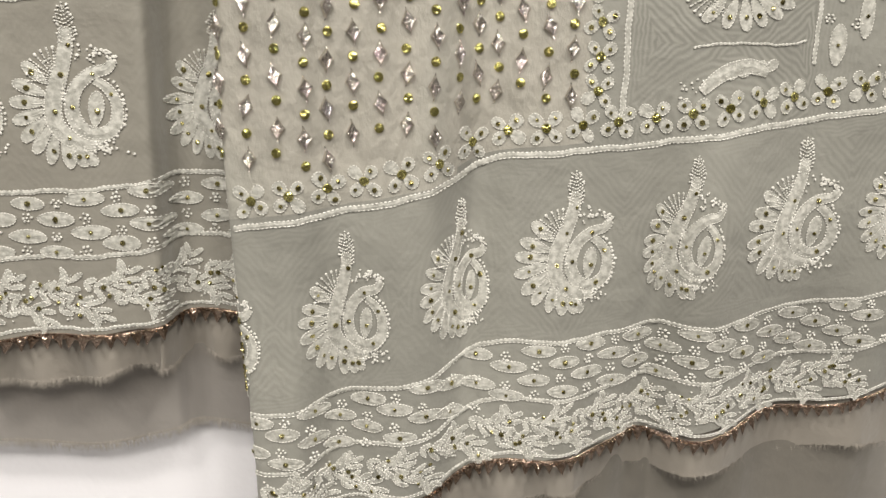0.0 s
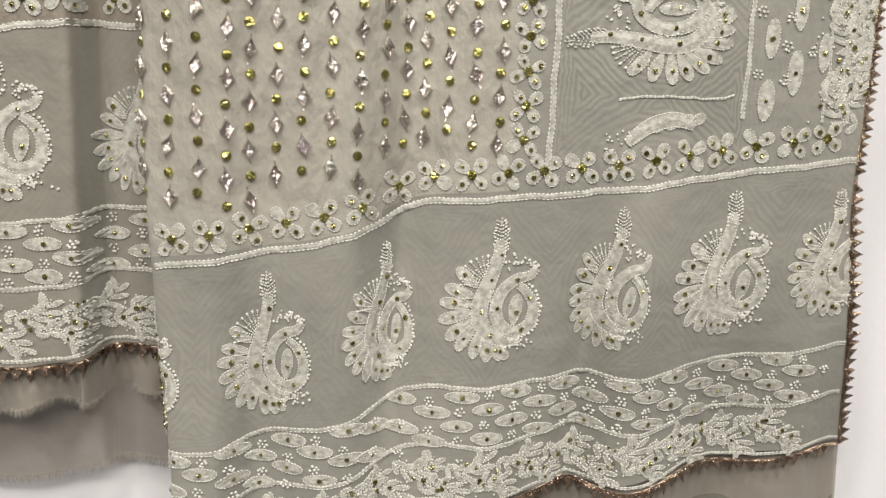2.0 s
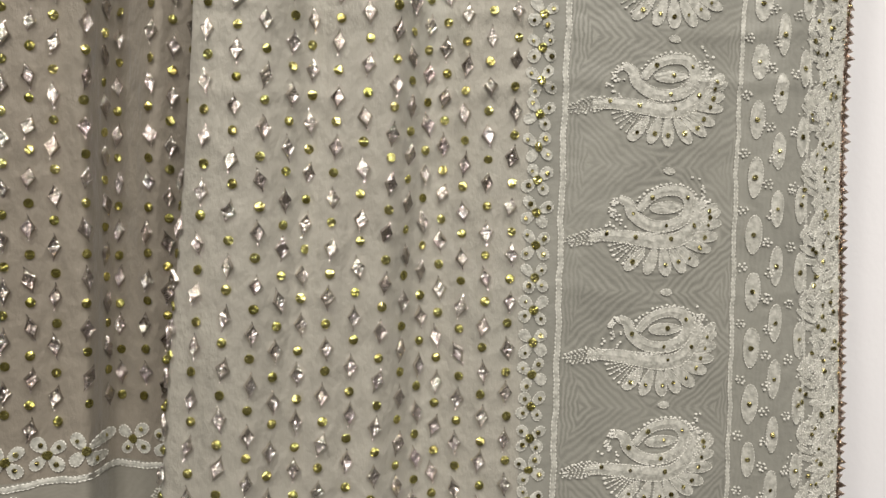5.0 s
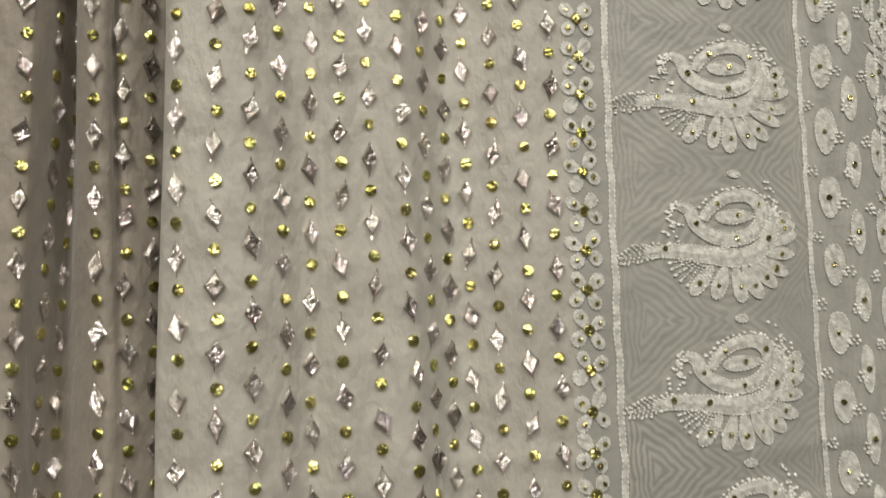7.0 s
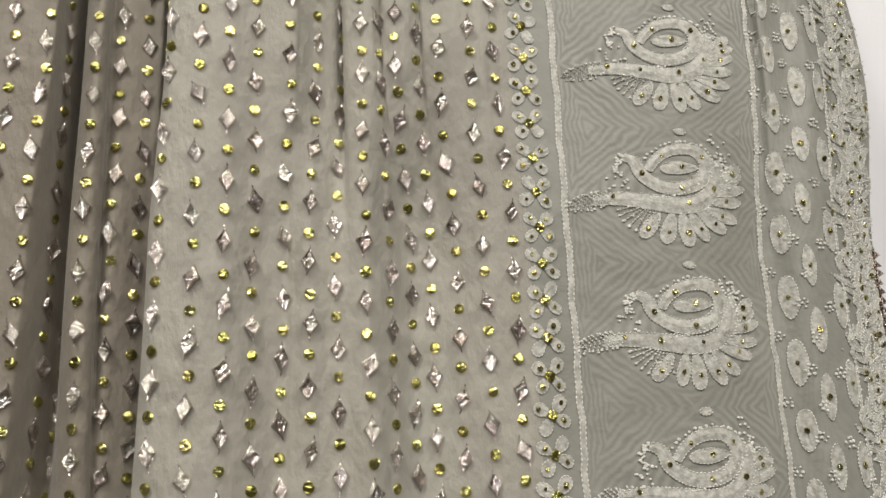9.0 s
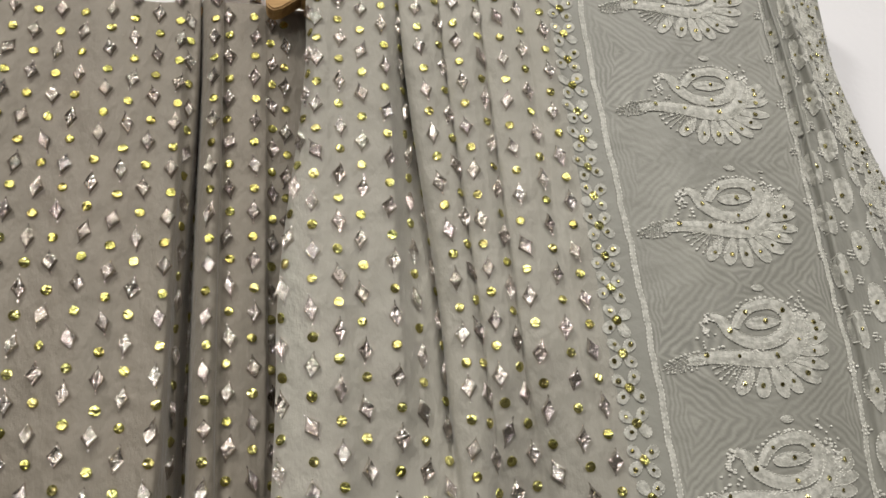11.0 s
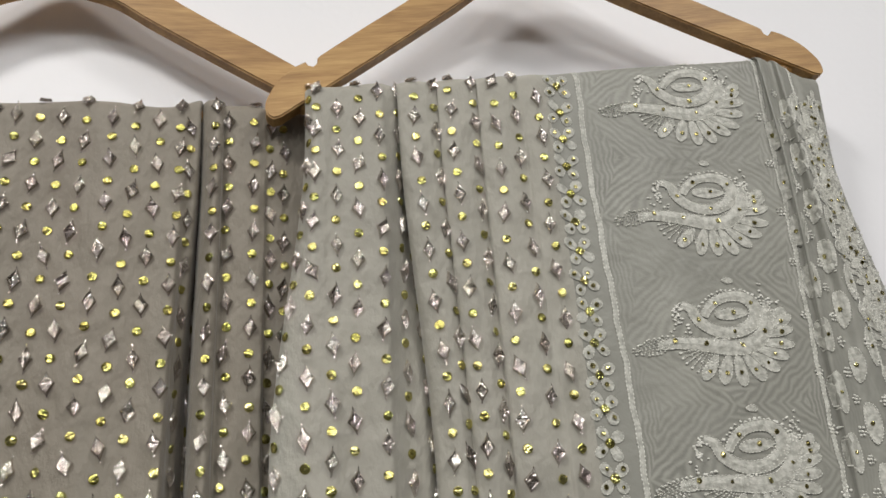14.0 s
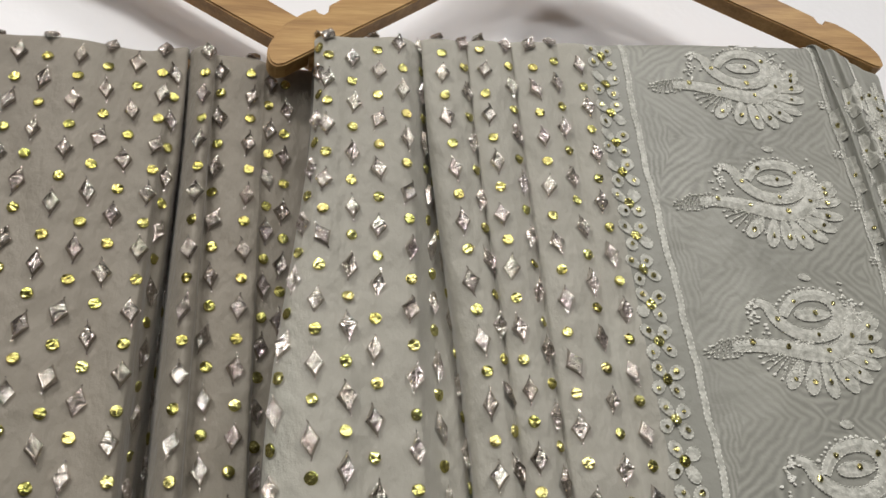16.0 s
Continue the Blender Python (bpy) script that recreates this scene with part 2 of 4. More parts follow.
class Cloth:
    """A hanging cloth: lines that run down it (c) and heights (z). xs, ys: place of each line, level by level."""

    def __init__(self, cs, levels, xs, ys, base_y, top, ripple, radius, pleats):
        self.base_y, self.top, self.radius = base_y, top, radius
        cs, levels = np.array(cs, float), np.array(levels, float)
        self.c = np.arange(cs[0], cs[-1] + 1e-6, 0.05)
        self.z = np.arange(0.38, 1.86, 0.003)
        xl, yl = (np.array([self.line_up(cs, row, {q: p[k] for q, p in pleats.get(i, {}).items()}) for i, row in enumerate(rows)])
                  for k, rows in enumerate((xs, ys)))
        z = np.clip(self.z, levels[0], levels[-1])
        k = np.clip(np.searchsorted(levels, z, "right") - 1, 0, len(levels) - 2)
        f = ((z - levels[k]) / (levels[k + 1] - levels[k]))
        f = (f * f * (3 - 2 * f))[:, None]
        X = xl[k] * (1 - f) + xl[k + 1] * f
        Y = yl[k] * (1 - f) + yl[k + 1] * f
        Z = np.repeat(self.z[:, None], len(self.c), 1)
        X = X * (1 + Y / 0.47)
        self.X = X
        zt = top(X) - radius
        fade = np.clip((zt - Z) / 0.07, 0, 1)
        Y = base_y + Y * (0.42 + 0.58 * fade) + ripple(X, Z)
        a = np.clip((Z - zt) / radius, 0, 3.1)
        Y = Y + radius * (1 - np.cos(a))
        Z = np.where(Z > zt, zt + radius * np.sin(a), Z)
        self.P = np.stack((X, Y, Z), -1)
        n = np.cross(np.gradient(self.P, axis=1), np.gradient(self.P, axis=0))
        self.N = n / np.maximum(np.linalg.norm(n, axis=-1, keepdims=True), 1e-12)

    def line_up(self, cs, row, extra):
        """One level across the cloth; extra: the lines where a sharp pleat is folded in."""
        told = {**dict(zip(cs.tolist(), row)), **extra}
        knots = np.array(sorted(told))
        return spline(knots, np.array([told[q] for q in knots]), self.c)

    def _pick(self, table, c, z):
        u = np.clip((np.asarray(c, float) - self.c[0]) / 0.05, 0, len(self.c) - 1.001)
        v = np.clip((np.asarray(z, float) - self.z[0]) / 0.003, 0, len(self.z) - 1.001)
        i, j = u.astype(int), v.astype(int)
        f, g = (u - i)[..., None], (v - j)[..., None]
        return (table[j, i] * (1 - f) + table[j, i + 1] * f) * (1 - g) + (table[j + 1, i] * (1 - f) + table[j + 1, i + 1] * f) * g

    def at(self, c, z, h=0.0):
        """Places h above the cloth; above the bar it bends over to the back."""
        return self._pick(self.P, c, z) + self._pick(self.N, c, z) * np.asarray(h, float)[..., None]

    def x_at(self, c, z):
        return self._pick(self.X[..., None], c, z)[..., 0]

    def frame_at(self, c, z):
        p, n = Vector(self._pick(self.P, c, z)), Vector(self._pick(self.N, c, z)).normalized()
        up = Vector(self._pick(self.P, c, z + 0.003)) - Vector(self._pick(self.P, c, z - 0.003))
        up = (up - n * up.dot(n)).normalized()
        return Matrix.Translation(p) @ Matrix((up.cross(n).normalized(), up, n)).transposed().to_4x4()

    def lines(self, x, z, lo):
        """The line c that passes x at z, to the right of line lo."""
        x, z = np.atleast_1d(np.asarray(x, float)), np.atleast_1d(np.asarray(z, float))
        start = int(round((lo - self.c[0]) / 0.05))
        out = np.empty(len(x))
        rows = np.clip(((z - self.z[0]) / 0.003).astype(int), 0, len(self.z) - 1)
        for r in np.unique(rows):
            m = rows == r
            xs = np.maximum.accumulate(self.X[r, start:]) + np.arange(len(self.c) - start) * 1e-7
            out[m] = np.interp(x[m], xs, self.c[start:])
        return out

    def lay(self, x, z, h, lo):
        return self.at(self.lines(x, z, lo), z, h)


def ss(a, b, x):
    f = np.clip((x - a) / (b - a), 0.0, 1.0)
    return f * f * (3 - 2 * f)


LEVELS = (0.40, 0.715, 1.09, 1.34, 1.475, 1.72)
# lines: 0 to 14 carry the ribbon work, 15 flowers, 16 chain, 17-18 paisleys, 19 chain, 20-21 leaves, 22 edge
FRONT_CS = (-3, -2, -1, 0, 1, 2, 3, 4, 5, 5.4, 6, 7, 8, 9, 10, 11, 12, 13, 14, 15, 16, 17, 18, 19, 20, 21, 22)
LOW = (-.050, -.058, -.066, -.075, -.059, -.041, -.023, -.009, .007, .014, .024, .041, .059, .074, .086, .099, .115, .132, .149, .166, .183, .226, .270, .313, .343, .372, .398)
FRONT_X = (
    [x + 0.016 * ss(0.0, -0.06, x) if x < -0.0 else x + 0.050 * ss(0.25, 0.41, x) for x in LOW],
    LOW,
    (-.040, -.048, -.056, -.064, -.054, -.036, -.019, -.002, .010, .017, .027, .046, .064, .074, .084, .096, .110, .126, .143, .160, .177, .219, .261, .302, .330, .357, .381),
    (-.036, -.043, -.050, -.059, -.054, -.036, -.019, -.004, .012, .018, .027, .041, .058, .071, .083, .095, .110, .127, .144, .161, .178, .220, .262, .303, .331, .359, .382),
    (-.030, -.038, -.045, -.053, -.051, -.034, -.018, -.003, .016, .0205, .028, .044, .058, .067, .078, .091, .104, .124, .139, .158, .178, .223, .268, .314, .342, .371, .398),
    (-.005, -.012, -.020, -.030, -.028, -.024, -.009, .006, .021, .0255, .030, .036, .047, .062, .074, .091, .106, .122, .139, .155, .172, .222, .272, .322, .338, .354, .370),
)
FRONT_Y = (
    (.030, .024, .016, .006, .000, -.004, .002, .006, .002, .001, .000, .004, .012, .012, .006, -.002, -.005, -.005, .000, .007, .010, .000, -.007, -.002, .005, .000, .004),
    (.030, .022, .014, .005, .000, -.005, -.004, .002, .007, .006, .004, .007, .004, .012, .021, .020, .014, .009, .007, .007, .008, .004, .003, .007, .001, .004, .010),
    (.030, .023, .015, .007, -.001, -.006, -.005, .002, .010, .008, .005, .006, .004, .014, .023, .023, .017, .011, .009, .008, .009, .004, .003, .010, .001, .004, .014),
    (.030, .024, .017, .008, -.002, -.007, -.006, .002, .009, .007, .003, .008, .003, .014, .025, .024, .018, .010, .009, .008, .009, .004, .004, .012, -.001, .003, .016),
    (.030, .024, .017, .008, -.002, -.007, -.007, -.003, -.006, .008, .020, .024, .004, .016, .012, .020, .010, .013, .006, .008, .008, .003, .004, .010, -.001, .002, .016),
    (.030, .024, .016, .008, .000, -.007, -.003, -.004, -.008, .012, .026, .028, -.002, .009, -.001, .010, .001, .007, .002, .006, .005, .002, .004, .006, -.005, .003, .014),
)
# sharp pleats of the upper part: level: {line: (x, y)}
FRONT_PLEATS = {
    4: {5: (.0165, -0.0050), 5.4: (.0225, -0.0010), 6: (.0310, 0.0080), 6.6: (.0405, 0.0140), 7: (.0450, 0.0200), 7.35: (.0468, 0.0230), 7.6: (.0475, 0.0100), 8: (.058, 0.0030),
        8.6: (.0640, 0.0019), 9: (.0675, 0.0048), 9.4: (.0700, 0.0077), 9.7: (.0712, 0.0043), 10: (.078, 0.0014), 10.6: (.0860, 0.0024), 11: (.0908, 0.0053), 11.4: (.0938, 0.0082),
        11.7: (.0960, 0.0053), 12: (.104, 0.0019), 12.6: (.1150, 0.0024), 13: (.1232, 0.0038), 13.4: (.1290, 0.0053), 13.7: (.1325, 0.0043), 14: (.139, 0.0060),
        19: (.314, 0.0055), 19.4: (.325, -0.0022), 20: (.341, 0.0011), 20.5: (.356, -0.0039), 21: (.370, 0.0022)},
    5: {5: (.0205, -0.0060), 5.4: (.0265, -0.0010), 6: (.0330, 0.0100), 6.5: (.0372, 0.0200), 7: (.0385, 0.0200), 7.5: (.0350, 0.0020), 8: (.0465, -0.0040),
        8.55: (.0555, -0.0010), 9: (.0610, 0.0024), 9.45: (.0642, 0.0058), 9.75: (.0650, 0.0024), 10: (.074, -0.0015), 10.55: (.0830, -0.0005), 11: (.0895, 0.0029), 11.45: (.0935, 0.0058),
        11.75: (.0950, 0.0024), 12: (.106, -0.0005), 12.6: (.1150, -0.0001), 13: (.1215, 0.0019), 13.4: (.1260, 0.0038), 13.7: (.1295, 0.0024), 14: (.139, 0.0010),
        19: (.322, 0.0044), 19.5: (.331, -0.0055), 20: (.338, 0.0022), 20.5: (.347, -0.0060), 21: (.354, 0.0000), 21.5: (.362, 0.0011)},
}
BAND_X = np.array((-0.12, -0.07, 0.0, 0.057, 0.102, 0.150, 0.215, 0.320, 0.400, 0.47))
BAND_Z = np.array((0.616, 0.623, 0.635, 0.647, 0.668, 0.674, 0.682, 0.698, 0.710, 0.715))


def front_band(x):
    """The height of the chain line above the paisleys of the end border."""
    return spline(BAND_X, BAND_Z, np.asarray(x, float))


def crease(x, z):
    """Faint lines left from folding."""
    out = 0
    for z0, slope, deep in ((1.087, 0.012, 0.0014), (1.028, 0.10, 0.0018), (1.300, -0.03, 0.0009), (0.90, 0.03, 0.0009)):
        d = z - z0 - slope * x - 0.004 * np.sin(22 * x + 40 * z0)
        out = out - deep * np.exp(-(d / 0.0034) ** 2) * (0.6 + 0.4 * np.sin(35 * x + 9 * z0))
    return out


def drape(x, z):
    """The two soft folds in which the lower end hangs, and a lean back at lower right, shaped in to darken it."""
    return (0.011 * np.exp(-((x - 0.088) / 0.020) ** 2) + 0.010 * np.exp(-((x - 0.224) / 0.013) ** 2) - 0.006 * np.exp(-((x - 0.255) / 0.018) ** 2)) * ss(0.74, 0.58, z) + 0.024 * ss(0.64, 0.46, z) * ss(0.14, 0.30, x)


front = Cloth(FRONT_CS, LEVELS, FRONT_X, FRONT_Y, 0.540, lambda x: 1.753 + 0.118 * np.maximum(0.0, x + 0.02) - 0.02 * ss(0.33, 0.37, x),
              lambda x, z: 0.0035 * np.sin(31 * x + 5 * z) * ss(1.2, 0.6, z) + 0.007 * np.sin(58 * x + 1.2) * ss(0.62, 0.45, z) + drape(x, z) + crease(x, z), 0.0095, FRONT_PLEATS)

LEFT_CS = (-16, -9, -8, -7, -6, -5, -4, -3, -2, -1, 0, 1, 2, 3, 4, 5, 6, 7, 8)
LEFT_X = (
    (-.380, -.266, -.251, -.236, -.221, -.205, -.190, -.174, -.157, -.140, -.121, -.108, -.100, -.089, -.076, -.062, -.050, -.038, -.006),
    (-.380, -.266, -.251, -.236, -.221, -.205, -.190, -.174, -.158, -.142, -.123, -.110, -.102, -.089, -.076, -.063, -.050, -.039, -.006),
    (-.385, -.278, -.262, -.246, -.230, -.214, -.199, -.182, -.166, -.151, -.133, -.121, -.111, -.092, -.079, -.066, -.054, -.042, -.006),
    (-.385, -.270, -.255, -.240, -.225, -.208, -.193, -.177, -.161, -.146, -.129, -.113, -.103, -.097, -.082, -.069, -.056, -.044, -.006),
    (-.380, -.266, -.249, -.235, -.221, -.204, -.189, -.173, -.156, -.141, -.123, -.112, -.103, -.096, -.081, -.067, -.055, -.044, -.006),
    (-.370, -.255, -.241, -.227, -.211, -.195, -.181, -.163, -.147, -.131, -.117, -.112, -.101, -.094, -.083, -.066, -.054, -.045, -.006),
)
LEFT_Y = (
    (.000, .002, -.001, -.003, .000, .002, .000, -.003, -.002, .000, -.002, .020, .024, .022, .020, .020, .020, .020, .020),
    (.000, .002, -.001, -.002, .000, .002, .000, -.003, -.002, .000, -.003, .020, .026, .022, .020, .019, .019, .020, .020),
    (.000, .002, -.001, -.002, .000, .002, .000, -.003, -.002, .000, -.003, .020, .032, .004, .008, .012, .017, .020, .020),
    (.000, .002, -.001, -.002, .000, .002, .000, -.003, -.002, .000, -.003, .018, .032, -.002, .006, .012, .017, .020, .020),
    (.000, .002, -.001, -.002, .000, .002, .000, -.003, -.002, .000, -.003, .018, .034, -.004, .008, .010, .016, .018, .020),
    (.000, .002, -.001, -.002, .000, .002, .000, -.003, -.002, .000, .000, .008, .022, -.006, .006, .003, .010, .010, .012),
)


LEFT_PLEATS = {
    3: {0.45: (-.1225, .002), 2: (-.1025, .034), 2.5: (-.1045, .006), 3: (-.097, -.004), 3.5: (-.0895, .000), 3.75: (-.0870, .012)},
    4: {0.45: (-.1175, .001), 1.4: (-.1085, .022), 2: (-.1015, .036), 2.5: (-.1025, .006), 3: (-.096, -.005), 3.5: (-.0898, -.001), 3.75: (-.0875, .009),
        5.5: (-.0595, .010), 5.8: (-.0575, .014)},
    5: {0.45: (-.1135, .001), 1: (-.1100, .003), 1.45: (-.1035, .006), 1.75: (-.1005, .020), 2: (-.1000, .030), 2.5: (-.0995, .006), 3: (-.094, -.006), 3.45: (-.0885, -.002), 3.75: (-.0868, .007),
        5.5: (-.0590, .006), 5.8: (-.0570, .008)},
}


def left_band(x):
    return 0.770 + 0.05 * (x + 0.16) + 0.003 * np.sin(40 * x)


left = Cloth(LEFT_CS, LEVELS, LEFT_X, LEFT_Y, 0.562, lambda x: 1.750 + 0.002 * np.sin(60 * x) + 0.006 * np.exp(-((x + 0.104) / 0.013) ** 2),
             lambda x, z: 0.0025 * np.sin(26 * x + 4 * z) * ss(1.2, 0.6, z), 0.0095, LEFT_PLEATS)


def sheet(points):
    """Faces of a grid of places, rows first."""
    r, c = points.shape[:2]
    ids = np.arange(r * c).reshape(r, c)
    faces = np.stack((ids[:-1, :-1], ids[:-1, 1:], ids[1:, 1:], ids[1:, :-1]), -1).reshape(-1, 4)
    return points.reshape(-1, 3), faces.tolist()


PAISLEY_Z = np.array((.787, .866, .950, 1.040, 1.121, 1.205, 1.293, 1.380, 1.468, 1.559, 1.653, 1.744))
FRONT_MOTIFS = [(-0.090, -0.002, 0.92, 1.0), (-0.001, 0.0, 1.0, 0.86), (0.076, 0.0, 0.98, 0.72), (0.152, 0.001, 1.0, 1.0), (0.233, 0.003, 1.0, 0.74), (0.313, 0.001, 1.02, 1.0), (0.393, 0.0, 0.9, 1.0)]
LEFT_MOTIFS = [(-0.323, 0, 1.0, 1.0), (-0.248, 0, 1.0, 1.0), (-0.173, 0.004, 1.0, 1.0), (-0.088, -0.002, 0.95, 0.9)]


def border_map(cloth, C, Z, band, motifs, depth):
    """Across a border (0 to 1) and along it (by motifs), for each place of a cloth."""
    x = cloth.x_at(C, Z)
    xs = np.array([q[0] for q in motifs])
    low = Z < band(x)
    x16, x19 = cloth.x_at(np.full_like(C, 16.0), Z), cloth.x_at(np.full_like(C, 19.0), Z)
    along = lambda at, q: np.interp(q, at, np.arange(len(at))) + np.where(q < at[0], (q - at[0]) / 0.08, 0) + np.where(q > at[-1], (q - at[-1]) / 0.08, 0)
    u = np.where(low, (band(x) - Z) / depth, (x - x16) / np.maximum(x19 - x16, 0.02))
    return np.stack((u, np.where(low, along(xs, x) + 100, along(PAISLEY_Z, Z))), -1)


def build_cloth(name, cloth, c0, c1, n, band, drop, hem, field_end, mats, back_drop, sag, labels, tag, motifs):
    """The cloth with its front fall, the bend over the bar, the plain hem and the back fall."""
    root = tagged(new(name), *tag)
    cols = np.linspace(c0, c1, n)
    zb = np.asarray(band(cloth.x_at(cols, np.full(n, 0.55)))) - drop
    zt = cloth.top(cloth.x_at(cols, np.full(n, 1.74))) - cloth.radius + cloth.radius * math.pi / 2
    f = (1 - (1 - np.linspace(0, 1, 330)) ** 1.25)[:, None]
    Z = zb + (zt - zb) * f
    C = np.repeat(cols[None], 330, 0)
    pts = cloth.at(C, Z)
    verts, faces = sheet(pts)
    cm, xm = (C[:-1, :-1] + C[1:, 1:]) / 2, cloth.x_at(C, Z)[:-1, :-1]
    index = np.where((cm < field_end) & (Z[:-1, :-1] > band(xm) + 0.002), 0, 1).reshape(-1).tolist()
    me = mesh_of("front_fall", verts, faces, mats[:2], True, index)
    uv = border_map(cloth, C, Z, band, motifs, 0.128).reshape(-1, 2)
    me.uv_layers.new(name="border").data.foreach_set("uv", uv[np.array(faces).reshape(-1)].astype(np.float32).reshape(-1))
    part("front_fall", me, root, labels[0])
    # plain hem with a frayed edge
    rng = np.random.default_rng(5)
    zh = zb - hem * (0.95 + 0.04 * np.sin(cols * 0.8) + 0.04 * np.sin(cols * 1.7 + 1.0) + sag * 8 * np.clip((cols - 18) / 4, 0, 1)) - 0.0012 * np.sin(cols * 2.1)
    f = np.linspace(0, 1, 9)[:, None]
    Zh = (zb + 0.004) * (1 - f) + zh * f
    Zh[-1] += rng.normal(0, 0.0005, n)
    depth = -0.003 + 0.004 * np.sin(cols * 2.2)[None] * f - 0.004 * f
    verts, faces = sheet(cloth.at(np.repeat(cols[None], 9, 0), Zh, depth))
    strip = part("hem", mesh_of("hem", verts, faces, [mats[2]], True), root, labels[2])
    verts, faces = [], []
    for k in range(3000):
        c = rng.uniform(c0, c1)
        z = float(np.interp(c, cols, Zh[-1]))
        p = cloth.at(c, z + 0.002, float(np.interp(c, cols, depth[-1])))
        d = np.array((rng.normal(0, 0.0018), rng.normal(0, 0.0012), -rng.uniform(0.003, 0.0085)))
        w = np.array((0.00013, 0, 0))
        verts += [p - w, p + w, p + d * 0.6 + w * 0.8, p + d]
        faces.append((len(verts) - 4, len(verts) - 3, len(verts) - 2, len(verts) - 1))
    part("fringe", mesh_of("fringe", verts, faces, [mats[2]]), strip, "frayed thread ends of the cut edge", "stuff")
    # back fall, plain; its extra sag at right stands in for wall shade
    top_p = cloth.at(cols, zt)
    f = np.linspace(0, 1, 60)[:, None]
    zk = zb - back_drop + 0.003 * np.sin(cols * 0.7) - sag * np.clip((cols - 3) / 9, 0, 1)
    Zk = (top_p[:, 2] - 0.0008) * (1 - f) + zk * f
    base = cloth.at(np.repeat(cols[None], 60, 0), np.minimum(Zk, zt - 0.03))
    y = cloth.base_y + 2 * cloth.radius + 0.006 + 0.3 * (base[..., 1] - cloth.base_y)
    y = np.maximum(y, base[..., 1] + 0.010)
    g = np.clip(f / 0.03, 0, 1)
    y = top_p[:, 1] * (1 - g) + y * g
    verts, faces = sheet(np.stack((base[..., 0], y, Zk), -1))
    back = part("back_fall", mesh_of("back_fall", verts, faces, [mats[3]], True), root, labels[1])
    edge = np.stack((base[-1, :, 0], y[-1], Zk[-1]), -1)
    verts, faces = [], []
    for k in range(2200):
        u = rng.uniform(0, n - 1.001)
        i = int(u)
        p = edge[i] * (1 - u + i) + edge[i + 1] * (u - i) + np.array((0, 0, 0.002))
        d = np.array((rng.normal(0, 0.002), rng.normal(0, 0.0012), -rng.uniform(0.003, 0.0095)))
        w = np.array((0.00014, 0, 0))
        verts += [p - w, p + w, p + d * 0.6 + w * 0.8, p + d]
        faces.append((len(verts) - 4, len(verts) - 3, len(verts) - 2, len(verts) - 1))
    part("fringe", mesh_of("fringe", verts, faces, [mats[2]]), back, "frayed thread ends of the cut edge", "stuff")
    return root


